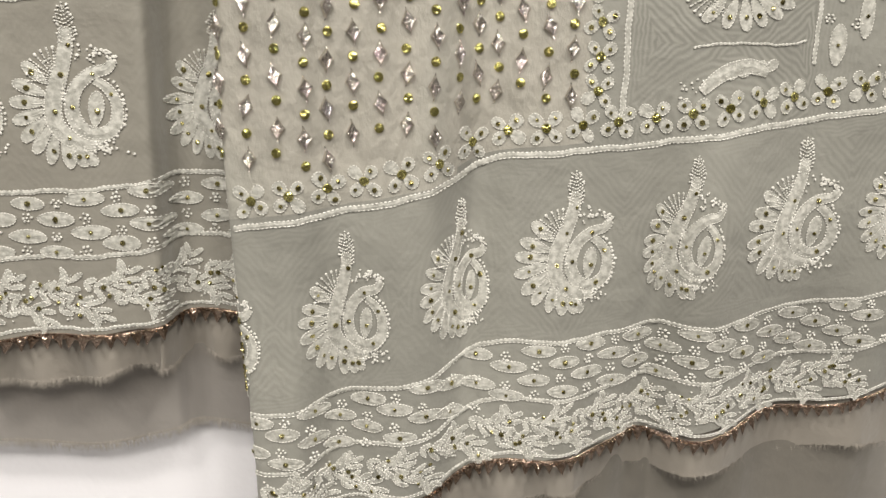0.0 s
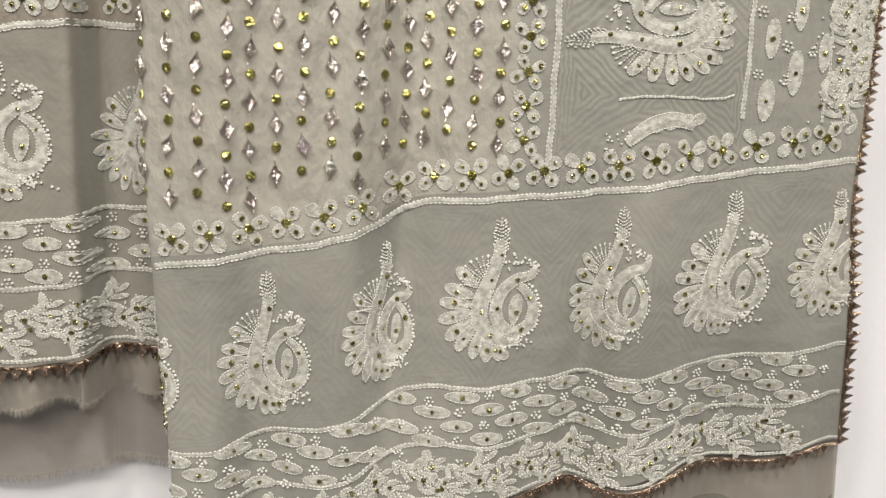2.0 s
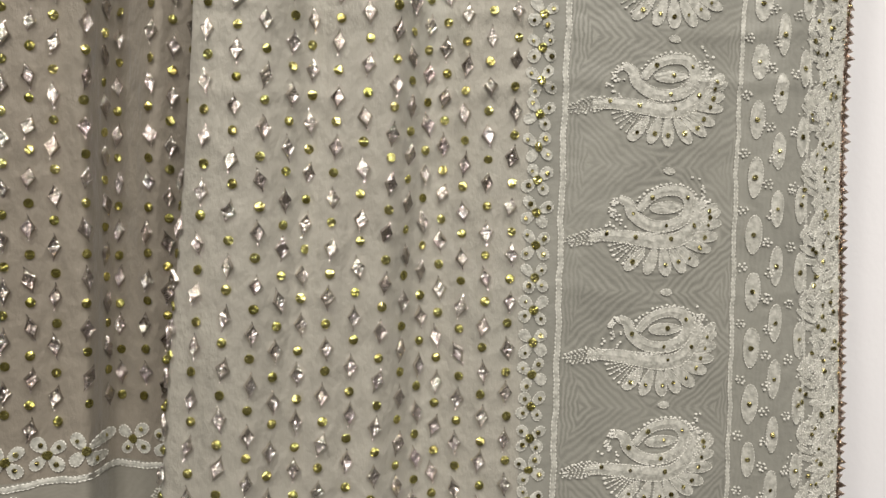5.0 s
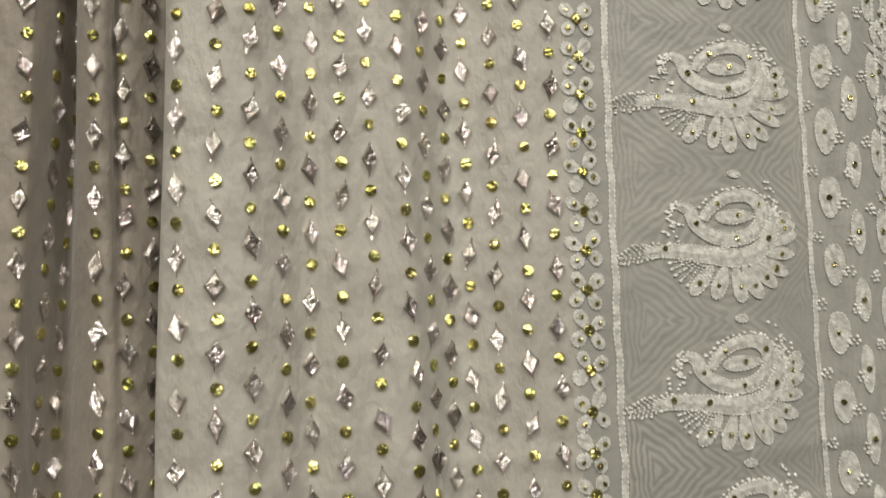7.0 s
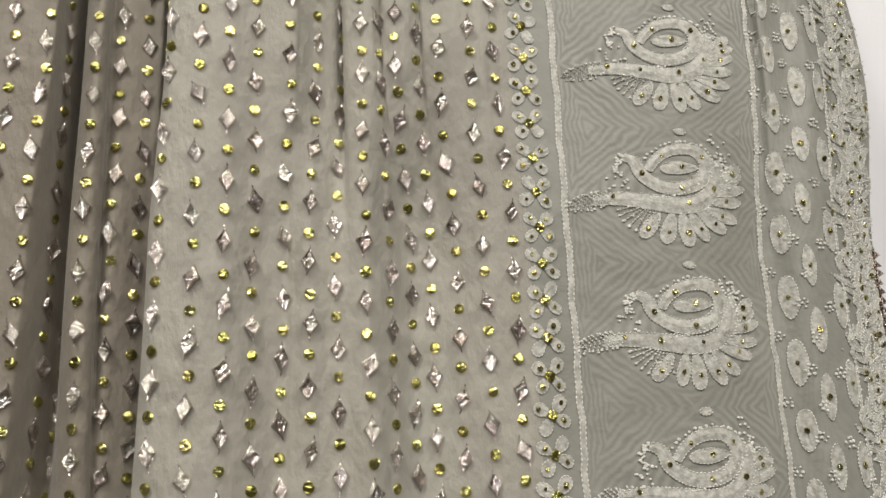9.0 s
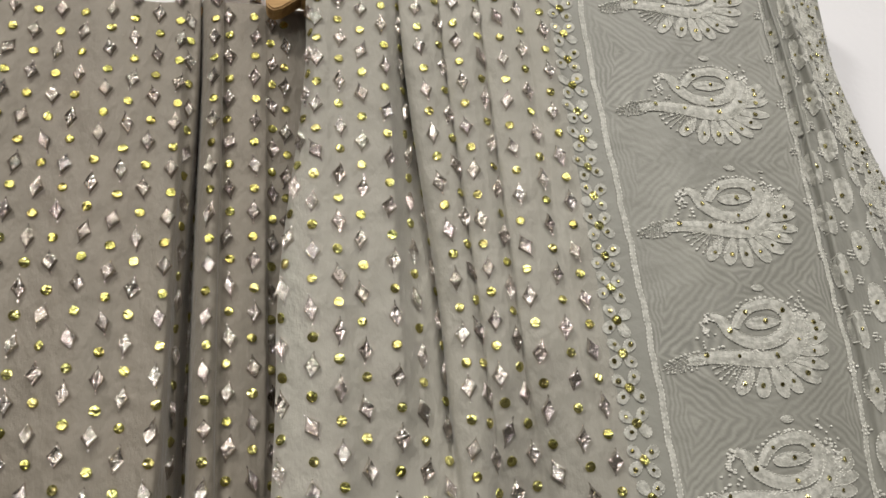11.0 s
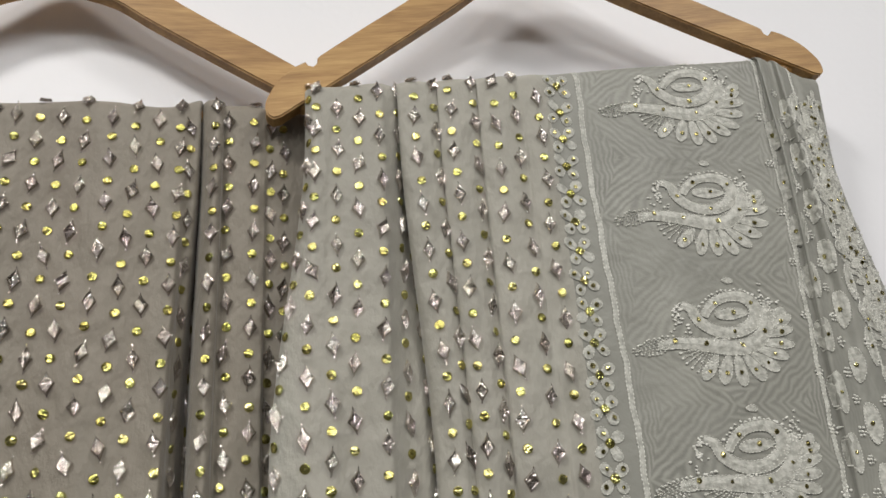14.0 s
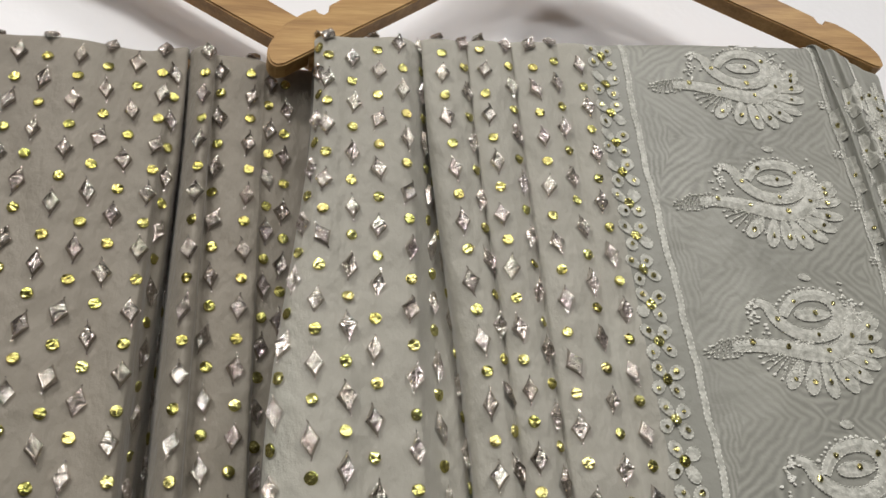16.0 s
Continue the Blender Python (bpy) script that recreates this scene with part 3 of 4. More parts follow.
# ---- needlework ----
class Sew:
    """Gathers stitches in flat places (a to the right, b up, h off the cloth), then lays them on a cloth."""

    def __init__(self):
        self.v, self.f, self.m = [], [], []

    def add(self, verts, faces, mat=0):
        k = len(self.v)
        self.v += verts
        self.f += [tuple(i + k for i in f) for f in faces]
        self.m += [mat] * len(faces)

    def stitch(self, p, q, w=0.0006, h=0.0010):
        """One raised thread from p to q."""
        dx, dy = q[0] - p[0], q[1] - p[1]
        d = math.hypot(dx, dy) or 1e-9
        nx, ny = -dy / d * w, dx / d * w
        mx, my = (p[0] + q[0]) / 2, (p[1] + q[1]) / 2
        self.add([(p[0], p[1], 0.0002), (mx + nx, my + ny, 0.0001), (q[0], q[1], 0.0002), (mx - nx, my - ny, 0.0001), (mx, my, h)],
                 [(0, 4, 1), (1, 4, 2), (2, 4, 3), (3, 4, 0)])

    def knot(self, a, b, r=0.0010, h=0.0008):
        r *= random.uniform(0.62, 1.02)
        ring = [(a + r * math.cos(k * 1.2566), b + r * math.sin(k * 1.2566), 0.0001) for k in range(5)]
        cap = [(a + r * 0.6 * math.cos(k * 1.2566 + 0.6), b + r * 0.6 * math.sin(k * 1.2566 + 0.6), h) for k in range(5)]
        self.add(ring + cap, [(k, (k + 1) % 5, 5 + k) for k in range(5)] + [((k + 1) % 5, 5 + (k + 1) % 5, 5 + k) for k in range(5)] + [(5, 6, 7, 8, 9)])

    def run(self, pts, step=0.0022, w=0.0006, h=0.0010):
        """Stitches one behind the other along a bent line."""
        p = np.array(pts)
        d = np.concatenate(([0], np.cumsum(np.hypot(*np.diff(p, axis=0).T))))
        n = max(1, round(d[-1] / step))
        ends = np.arange(n) / n * d[-1]
        long = d[-1] / n * 0.9
        xs, ys = np.interp(ends, d, p[:, 0]).tolist(), np.interp(ends, d, p[:, 1]).tolist()
        xe, ye = np.interp(ends + long, d, p[:, 0]).tolist(), np.interp(ends + long, d, p[:, 1]).tolist()
        for k in range(n):
            self.stitch((xs[k], ys[k]), (xe[k], ye[k]), w, h)

    def petal(self, a, b, ang, length, width, blunt=0.62, fill=1):
        """A filled leaf from (a, b) in the direction ang, with a stitched rim."""
        ca, sa = math.cos(ang), math.sin(ang)
        rim = []
        n = 12
        for k in range(n):
            t = k / n * 2 * math.pi
            s = (1 - math.cos(t)) / 2
            e = s ** blunt
            wob = random.uniform(0.93, 1.07)
            px, py = length * s, width / 2 * math.sin(t) * (0.55 + 0.6 * e) * wob
            rim.append((a + px * ca - py * sa, b + px * sa + py * ca))
        cx, cy = sum(p[0] for p in rim) / n, sum(p[1] for p in rim) / n
        inner = [(cx + (p[0] - cx) * 0.55, cy + (p[1] - cy) * 0.55, 0.00045 + random.uniform(-0.0002, 0.0002)) for p in rim]
        self.add([(p[0], p[1], 0.0003) for p in rim] + inner + [(cx, cy, 0.0004)],
                 [(k, (k + 1) % n, n + (k + 1) % n, n + k) for k in range(n)] + [(n + k, n + (k + 1) % n, 2 * n) for k in range(n)], fill)
        self.run(rim + rim[:1], 0.0021, 0.00048, 0.0009)
        return cx, cy

    def band(self, pts, w, fill=1):
        """A filled ribbon of stitches with both rims sewn."""
        up, lo = [], []
        for k, p in enumerate(pts):
            q0, q1 = pts[max(0, k - 1)], pts[min(len(pts) - 1, k + 1)]
            d = math.hypot(q1[0] - q0[0], q1[1] - q0[1]) or 1e-9
            ww = w / 2 * (0.55 + 0.45 * math.sin(math.pi * min(1, (k + 0.6) / len(pts))))
            nx, ny = -(q1[1] - q0[1]) / d * ww, (q1[0] - q0[0]) / d * ww
            up.append((p[0] + nx, p[1] + ny))
            lo.append((p[0] - nx, p[1] - ny))
        n = len(pts)
        self.add([(p[0], p[1], 0.0003) for p in up] + [(p[0], p[1], 0.0008) for p in pts] + [(p[0], p[1], 0.0003) for p in lo],
                 [(k, n + k, n + k + 1, k + 1) for k in range(n - 1)] + [(n + k, 2 * n + k, 2 * n + k + 1, n + k + 1) for k in range(n - 1)], fill)
        self.run(up, 0.0021)
        self.run(lo, 0.0021)

    def laid(self, name, cloth, x, z, turn=0.0, scale=1.0, lo=0.0, narrow=1.0):
        v = np.array(self.v)
        ca, sa = math.cos(turn) * scale, math.sin(turn) * scale
        a, b = x + narrow * (v[:, 0] * ca - v[:, 1] * sa), z + v[:, 0] * sa + v[:, 1] * ca
        return mesh_of(name, cloth.lay(a, b, v[:, 2] + 0.0003, lo), self.f, [THREAD, FILL], False, self.m)

    def drawn(self, name, cloth, lo=0.0):
        """Lays stitches whose a and b are already x and z."""
        return self.laid(name, cloth, 0.0, 0.0, 0.0, 1.0, lo)


def curve(*pts, n=5):
    """A smooth line through points."""
    p = np.array(pts, float)
    k = np.arange(len(p), dtype=float)
    q = np.linspace(0, len(p) - 1, (len(p) - 1) * n + 1)
    return list(zip(spline(k, p[:, 0], q).tolist(), spline(k, p[:, 1], q).tolist()))


def disc_mesh(name, r, h, mat, n=9):
    """A small cut foil disc with uneven facets."""
    ring = [(r * math.cos(k * 6.2832 / n) * random.uniform(0.93, 1.05), r * math.sin(k * 6.2832 / n) * random.uniform(0.93, 1.05), 0.0) for k in range(n)]
    rim = [(x * 0.88, y * 0.88, h * random.uniform(0.25, 0.95)) for x, y, _ in ring]
    mid = [(random.uniform(-0.2, 0.2) * r, random.uniform(-0.35, 0.35) * r, h * random.uniform(0.6, 1.0))]
    faces = [(k, (k + 1) % n, n + (k + 1) % n, n + k) for k in range(n)] + [(n + k, n + (k + 1) % n, 2 * n) for k in range(n)]
    return mesh_of(name, ring + rim + mid, faces, [mat])


def gota_mesh(name):
    """A folded ribbon lozenge, puffed, with crumpled facets and twisted ends."""
    w, l, h = 0.0047 * random.uniform(0.9, 1.1), 0.0077 * random.uniform(0.95, 1.06), 0.0018
    j = lambda s: random.uniform(-s, s)
    base = [(0, l, 0.0002), (-w * 0.5, l * 0.45, 0), (-w, 0, 0), (-w * 0.5, -l * 0.45, 0), (0, -l, 0.0002), (w * 0.5, -l * 0.45, 0), (w, 0, 0), (w * 0.5, l * 0.45, 0)]
    tilt = random.uniform(-0.0005, 0.0005)
    mid = [(x * 0.80 + j(0.0003), y * 0.80 + j(0.0003), h * random.uniform(0.95, 1.35) + tilt * (1 if x > 0 else -1)) for x, y, _ in base]
    inner = [(x * 0.35 + j(0.0004), y * 0.35 + j(0.0004), h * random.uniform(0.55, 1.0)) for x, y, _ in base]
    tail = [(-0.0006, -l * 0.96, 0.0003), (0.0006, -l * 0.96, 0.0003), (j(0.0008), -l - random.uniform(0.0008, 0.0022), 0.0007)]
    head = [(-0.0006, l * 0.96, 0.0003), (j(0.0008), l + random.uniform(0.0006, 0.002), 0.0007), (0.0006, l * 0.96, 0.0003)]
    v = base + mid + inner + [(j(0.0006), j(0.0008), h * random.uniform(0.75, 1.0))] + tail + head
    f = [(k, (k + 1) % 8, 8 + (k + 1) % 8, 8 + k) for k in range(8)] + [(8 + k, 8 + (k + 1) % 8, 16 + (k + 1) % 8, 16 + k) for k in range(8)]
    f += [(16 + k, 16 + (k + 1) % 8, 24) for k in range(8)] + [(25, 26, 27), (28, 29, 30)]
    return mesh_of(name, v, f, [GOTA])


def triangle_mesh(name):
    """A folded foil triangle that points down."""
    v = [(-0.0044, 0, 0.0003), (0.0044, 0, 0.0003), (random.uniform(-0.0005, 0.0005), -0.0088, 0.0006), (0, -0.0030, 0.0020), (-0.0020, 0.0006, 0.0015), (0.0020, 0.0006, 0.0015)]
    return mesh_of(name, v, [(0, 2, 3), (2, 1, 3), (0, 3, 4), (4, 3, 5), (5, 3, 1)], [BRONZE])


DIAMONDS = [gota_mesh("gota_lozenge") for _ in range(9)]
MIRRORS = [disc_mesh("mirror_disc", 0.0033, 0.0014, GOLD) for _ in range(7)]
CENTRES = [disc_mesh("flower_mirror", 0.0034, 0.0015, GOLD) for _ in range(5)]
SEQUINS = [disc_mesh("sequin", 0.00150, 0.0008, SEQUIN, 6) for _ in range(5)]
TEETH = [triangle_mesh("trim_triangle") for _ in range(6)]


def pin(name, meshes, cloth, c, z, parent, turn=0.0, lift=0.0004, scale=1.0, tip=0.0):
    ob = part(name, random.choice(meshes), parent)
    ob.matrix_basis = cloth.frame_at(c, z) @ pose(0, 0, lift, tip + random.gauss(0, 7), random.gauss(0, 8), turn) @ Matrix.Scale(scale, 4)
    return ob


def sequin(cloth, x, z, parent, lo):
    return pin("sequin", SEQUINS, cloth, float(cloth.lines(x, z, lo)[0]), z, parent, random.uniform(0, 90), 0.0011, random.uniform(0.85, 1.45), random.uniform(-14, 22))


def paisley(cloth, x, z, turn, parent, lo, scale=1.0, slim=1.0, narrow=1.0):
    """A raised white paisley: a bent stem, an inner drop with a curl, a fan of petals, beads and sequins."""
    s = Sew()
    j = lambda r: random.uniform(-r, r)
    marks = []
    for k in range(10):
        f = k / 9
        ang = radians(132 + 172 * f ** 0.95) + j(0.06)
        ox, oz = -0.0070 - 0.0050 * math.sin(math.pi * min(1, 1.2 * f)) + 0.013 * max(0, f - 0.5), 0.0105 - 0.0385 * f ** 0.8
        length = 0.0160 + 0.0085 * math.sin(math.pi * (0.15 + 0.72 * f)) + j(0.0012)
        cx, cy = s.petal(ox, oz, ang, length, 0.0089 + j(0.0007), 0.8)
        marks.append((cx + math.cos(ang) * 0.0022 + j(0.0008), cy + math.sin(ang) * 0.0022 + j(0.0008)))
    stem = curve((0.0125, 0.0420), (0.0085, 0.028), (0.0005, 0.012), (-0.0062, -0.0012), (-0.0080, -0.0130), (-0.0025, -0.0235), (0.0080, -0.0300), (0.0170, -0.0310), n=6)
    s.band(stem, 0.0112)
    loop = curve((0.0350, 0.0190), (0.0300, 0.0140), (0.0200, 0.0125), (0.0090, 0.0045), (0.0040, -0.0080), (0.0070, -0.0200), (0.0170, -0.0255), (0.0275, -0.0205),
                 (0.0310, -0.0080), (0.0275, 0.0020), (0.0215, 0.0085), n=6)
    s.band(loop, 0.0088)
    s.petal(0.0150, -0.0200, 1.30, 0.0225, 0.0090, 0.35)
    for k in range(13):
        f = k / 12
        s.knot(0.0040 - 0.0060 * math.sin(math.pi * f) + 0.006 * f, 0.0125 - 0.0385 * f, 0.0011)
    # loose satin stitches between the stem and the drop
    for k in range(30):
        f = random.random()
        px, py = 0.0045 - 0.0050 * math.sin(math.pi * f) + 0.008 * f + j(0.0022), 0.0130 - 0.0400 * f
        a = 1.9 - 1.1 * f + j(0.5)
        s.stitch((px, py), (px + 0.0042 * math.cos(a), py + 0.0042 * math.sin(a)), 0.0005, 0.0007)
    # rays above the fan
    for k in range(8):
        ang = radians(84 + 13 * k)
        r1 = 0.0175 - 0.0006 * abs(k - 4)
        cx, cy = 0.0005 - 0.0005 * k, 0.0165 - 0.0006 * k
        p0 = (cx + 0.0030 * math.cos(ang), cy + 0.0030 * math.sin(ang))
        p1 = (cx + r1 * math.cos(ang), cy + r1 * math.sin(ang))
        s.run([p0, p1], 0.0019, 0.0007, 0.0013)
        s.knot(p1[0], p1[1], 0.0013)
        s.knot((p0[0] + p1[0]) / 2 + j(0.001), (p0[1] + p1[1]) / 2 + j(0.001), 0.0010)
    # beads round the drop
    for k in range(19):
        a = radians(48 - 150 * k / 18)
        s.knot(0.0170 + 0.0190 * math.cos(a) + j(0.0007), -0.0085 + 0.0220 * math.sin(a) + j(0.0007), 0.0013)
    for k in range(34):
        s.knot(0.0165 + random.gauss(0, 0.0070), -0.0345 + random.gauss(0, 0.0026), 0.0012)
    for k in range(30):
        a = radians(150 * random.random() - 20)
        s.knot(0.0275 + random.uniform(0.4, 1) * 0.0100 * math.cos(a), 0.0200 + random.uniform(0.4, 1) * 0.0070 * math.sin(a), 0.0012)
    for k in range(11):
        s.knot(0.0185 + j(0.0065), 0.0255 + j(0.0065), 0.0012)
    # the leafy tip
    for k in range(10):
        f = k / 9
        w = 0.0030 + 0.0036 * math.sin(math.pi * min(1.0, f * 0.75 + 0.22)) * random.uniform(0.8, 1.15)
        cx, cy = 0.0118 + 0.0016 * f + j(0.0005), 0.0320 + 0.0215 * f
        for sgn in (-1, 1):
            ex, ey = cx + sgn * w * 0.82, cy + w * 0.45
            s.run([(cx, cy), (ex, ey)], 0.0020, 0.0007, 0.0013)
            s.knot(ex + j(0.0006), ey + j(0.0006), 0.0010)
    s.run([(0.0130, 0.0520), (0.0138, 0.0575)], 0.0018, 0.0008, 0.0013)
    marks += [(0.0116, 0.0315), (0.003, 0.0146), (-0.006, -0.007), (-0.0012, -0.0244), (0.021, 0.0125), (0.0050, -0.006), (0.0290, -0.0016), (0.0185, -0.0107), (0.0213, -0.0240)]
    s.v = [(p * slim, q / slim ** 0.85, h) for p, q, h in s.v]
    marks = [(p * slim, q / slim ** 0.85) for p, q in marks]
    ob = part("paisley_motif", s.laid("paisley_motif", cloth, x, z, turn, scale, lo, narrow), parent)
    ca, sa = math.cos(turn) * scale, math.sin(turn) * scale
    for a, b in marks:
        if random.random() < 0.93:
            sequin(cloth, x + narrow * (a * ca - b * sa), z + a * sa + b * ca, ob, lo)
    return ob


def flower(cloth, x, z, parent, lo, size=0.0105):
    """Four white petals round a gold mirror, with a sequin on each."""
    s = Sew()
    tilt = random.uniform(-0.25, 0.25)
    marks = []
    for k in range(4):
        ang = radians(45 + 90 * k) + tilt + random.uniform(-0.12, 0.12)
        cx, cy = s.petal(0.0018 * math.cos(ang), 0.0018 * math.sin(ang), ang, size * random.uniform(0.98, 1.18), size * random.uniform(0.72, 0.9), 0.7)
        if random.random() < 0.85:
            marks.append((cx + random.uniform(-0.0003, 0.0018) * math.cos(ang) + random.uniform(-0.0006, 0.0006), cy + random.uniform(-0.0003, 0.0018) * math.sin(ang)))
    ob = part("flower_motif", s.laid("flower_motif", cloth, x, z, 0, 1, lo), parent)
    pin("flower_mirror", CENTRES, cloth, float(cloth.lines(x, z, lo)[0]), z, ob, random.uniform(0, 90), 0.0010)
    for a, b in marks:
        sequin(cloth, x + a, z + b, ob, lo)
    return ob


def chain(cloth, pts, parent, lo, width=0.0042, name="chain_stitch"):
    """Two rows of stitches with a duller core between them along a line of x and z."""
    s = Sew()
    p = np.array(pts)
    d = np.gradient(p, axis=0)
    d /= np.maximum(np.linalg.norm(d, axis=1, keepdims=True), 1e-9)
    nrm = np.stack((-d[:, 1], d[:, 0]), 1)
    k = np.arange(len(p))[:, None]
    p = p + nrm * (0.0005 * np.sin(k * 0.9) + 0.0004 * np.sin(k * 2.3))
    up, lo_row = p + nrm * width * 0.36, p - nrm * width * 0.36
    n = len(p)
    s.add([(*map(float, q), 0.0002) for q in up] + [(*map(float, q), 0.0005) for q in p] + [(*map(float, q), 0.0002) for q in lo_row],
          [(i, n + i, n + i + 1, i + 1) for i in range(n - 1)] + [(n + i, 2 * n + i, 2 * n + i + 1, n + i + 1) for i in range(n - 1)], 1)
    for row in (up, lo_row):
        s.run([tuple(map(float, q)) for q in row], 0.0029, max(0.00045, width * 0.13), 0.0006)
    return part(name, s.drawn(name, cloth, lo), parent)


def leaf_cell(cloth, x, z, upright, parent, lo, knots=True):
    """A pointed leaf with a sequin, and a cluster of knots beside it."""
    s = Sew()
    ang = math.pi / 2 if upright else random.uniform(-0.06, 0.06)
    length, width = (random.uniform(0.025, 0.030), random.uniform(0.0076, 0.0092)) if upright else (random.uniform(0.0215, 0.026), random.uniform(0.0078, 0.0092))
    s.petal(-math.cos(ang) * length / 2, -math.sin(ang) * length / 2, ang, length, width, 0.12)
    if knots:
        spots = ((0.0100, 0.014), (-0.0075, 0.017)) if upright else ((0.0190, 0.0010),)
        for dx, dz in spots:
            for k in range(7):
                a = k * 1.047 + random.uniform(-0.3, 0.3)
                r = 0.0 if k == 6 else random.uniform(0.0022, 0.0034)
                s.knot(dx + r * math.cos(a), dz + r * math.sin(a), 0.0012, 0.0010)
    ob = part("leaf_motif", s.laid("leaf_motif", cloth, x, z, 0, 1, lo), parent)
    sequin(cloth, x, z, ob, lo)
    return ob


def plume(cloth, x, z, ang0, parent, lo, size=0.020, bend=1.0):
    """A bent spine with narrow slanting petals on both sides, and loose knots round it."""
    s = Sew()
    n = 7
    spine = []
    for k in range(n):
        f = k / (n - 1)
        a = ang0 + bend * (f - 0.5) * 1.1
        d = (f - 0.5) * size * 2.1
        spine.append((d * math.cos(a), d * math.sin(a)))
    s.run(spine, 0.0021, 0.0005, 0.0009)
    for k in range(1, n):
        p, q = spine[k - 1], spine[k]
        a = math.atan2(q[1] - p[1], q[0] - p[0])
        long = size * (0.40 + 0.40 * math.sin(math.pi * (k - 0.3) / n)) * random.uniform(0.85, 1.15)
        for sgn in (1, -1):
            s.petal(p[0], p[1], a + sgn * random.uniform(0.55, 0.85), long, size * 0.21, 0.4)
    for k in range(16):
        s.knot(random.uniform(-1.0, 1.0) * size, random.uniform(-0.6, 0.6) * size, 0.0009)
    ob = part("spray_motif", s.laid("spray_motif", cloth, x, z, 0, 1, lo), parent)
    for k in range(3):
        sequin(cloth, x + random.uniform(-0.6, 0.6) * size, z + random.uniform(-0.5, 0.5) * size, ob, lo)
    return ob


def joined(name, meshes, spots, mat, parent, label):
    """Many small pieces in one mesh, for those that are too many to count."""
    verts, faces = [], []
    for me, m in spots:
        k = len(verts)
        verts += [m @ v.co for v in me.vertices]
        faces += [tuple(i + k for i in p.vertices) for p in me.polygons]
    if verts:
        part(name, mesh_of(name, verts, faces, [mat]), parent, label, "stuff")


def ribbon_field(cloth, columns, parent):
    """Columns of ribbon lozenges and gold mirrors by turns; what is past 300 of a kind goes into one mesh."""
    spots = []
    for c, zs in columns:
        for k, z in enumerate(zs):
            spots.append((c + random.uniform(-0.05, 0.05), z + random.uniform(-0.0012, 0.0012), k % 2))
    for kind, name, meshes, mat in ((0, "gota_lozenge", DIAMONDS, GOTA), (1, "mirror_disc", MIRRORS, GOLD)):
        mine = [s for s in spots if s[2] == kind]
        mine.sort(key=lambda s: abs(s[1] - 1.25))
        for c, z, _ in mine[:300]:
            pin(name, meshes, cloth, c, z, parent, random.gauss(0, 9) if kind == 0 else random.uniform(0, 180), 0.0006, random.uniform(0.94, 1.06))
        rest = [(random.choice(meshes), cloth.frame_at(c, z) @ pose(0, 0, 0.0006, random.uniform(-5, 5), random.uniform(-7, 7), random.gauss(0, 9))) for c, z, _ in mine[300:]]
        joined(name + "_rest", meshes, rest, mat, parent, "more of the same pieces near the ends")


def trim(cloth, pts, parent, lo, out, tooth=0.0086):
    """A braid with foil triangles along a line of x and z; out: the turn of the points, in degrees from down."""
    s = Sew()
    s.band(pts, 0.0036, 0)
    s.run(pts, 0.0028, 0.0010, 0.0018)
    me = s.drawn("braid", cloth, lo)
    me.materials.clear()
    me.materials.append(BRONZE)
    me.polygons.foreach_set("material_index", [0] * len(me.polygons))
    braid = part("braid", me, parent, "wrapped bronze foil braid along the edge")
    p = np.array(pts)
    d = np.concatenate(([0], np.cumsum(np.hypot(*np.diff(p, axis=0).T))))
    for k in range(int(d[-1] / tooth)):
        q = (k + 0.5) * tooth
        x, z = float(np.interp(q, d, p[:, 0])), float(np.interp(q, d, p[:, 1]))
        pin("trim_triangle", TEETH, cloth, float(cloth.lines(x, z, lo)[0]), z, braid, out + random.gauss(0, 9), 0.0012, random.uniform(0.9, 1.12) * tooth / 0.0086)


def dip(x):
    return 0.007 * float(ss(0.06, 0.36, x))


def across(x0, x1, band, drop, n=60, wave=0.0):
    xs = np.linspace(x0, x1, n)
    return [(float(x), float(band(x)) - drop - dip(x) * (drop > 0) + wave * math.sin(61 * x + 0.8)) for x in xs]


def end_border(cloth, x0, x1, band, motifs, parent, lo, drops, wide=0.0):
    """The border across the end: flowers, chain, paisleys, chain, leaves, chain, sprays, braid."""
    b, c, d = drops
    for x in np.arange(x0 + 0.012, x1 - 0.004, 0.0242):
        flower(cloth, x, float(band(x)) + 0.0175, parent, lo)
    chain(cloth, across(x0, x1, band, 0.0), parent, lo, 0.0050)
    for x, dz, sc, narrow in motifs:
        paisley(cloth, x, float(band(x)) - b / 2 + dz - 0.006, 0.15 + random.uniform(-0.05, 0.05), parent, lo, sc, 1.0, narrow)
    chain(cloth, across(x0, x1 + wide * 0.5, band, b, wave=0.002), parent, lo, 0.0036)
    chain(cloth, across(x0, x1 + wide * 0.7, band, c, wave=0.003), parent, lo, 0.0036)
    gap = (c - b) / 4
    for r in range(4):
        for x in np.arange(x0 + 0.010 + (r % 2) * 0.0195, x1 - 0.008, 0.039):
            leaf_cell(cloth, x + random.uniform(-0.002, 0.002), float(band(x)) - dip(x) - b - gap * (r + 0.55), False, parent, lo)
    for k, x in enumerate(np.arange(x0 + 0.012, x1 - 0.008, 0.0185)):
        plume(cloth, x, float(band(x)) - dip(x) - (c + d) / 2 + (0.005 if k % 2 else -0.005), radians(20 if k % 2 else -16), parent, lo, 0.0172, 1.0 if k % 2 else -1.0)
    chain(cloth, across(x0, x1 + wide, band, d - 0.006, wave=0.003), parent, lo, 0.0026)
    trim(cloth, across(x0, x1 + wide, band, d, 90, 0.003), parent, lo, 0)


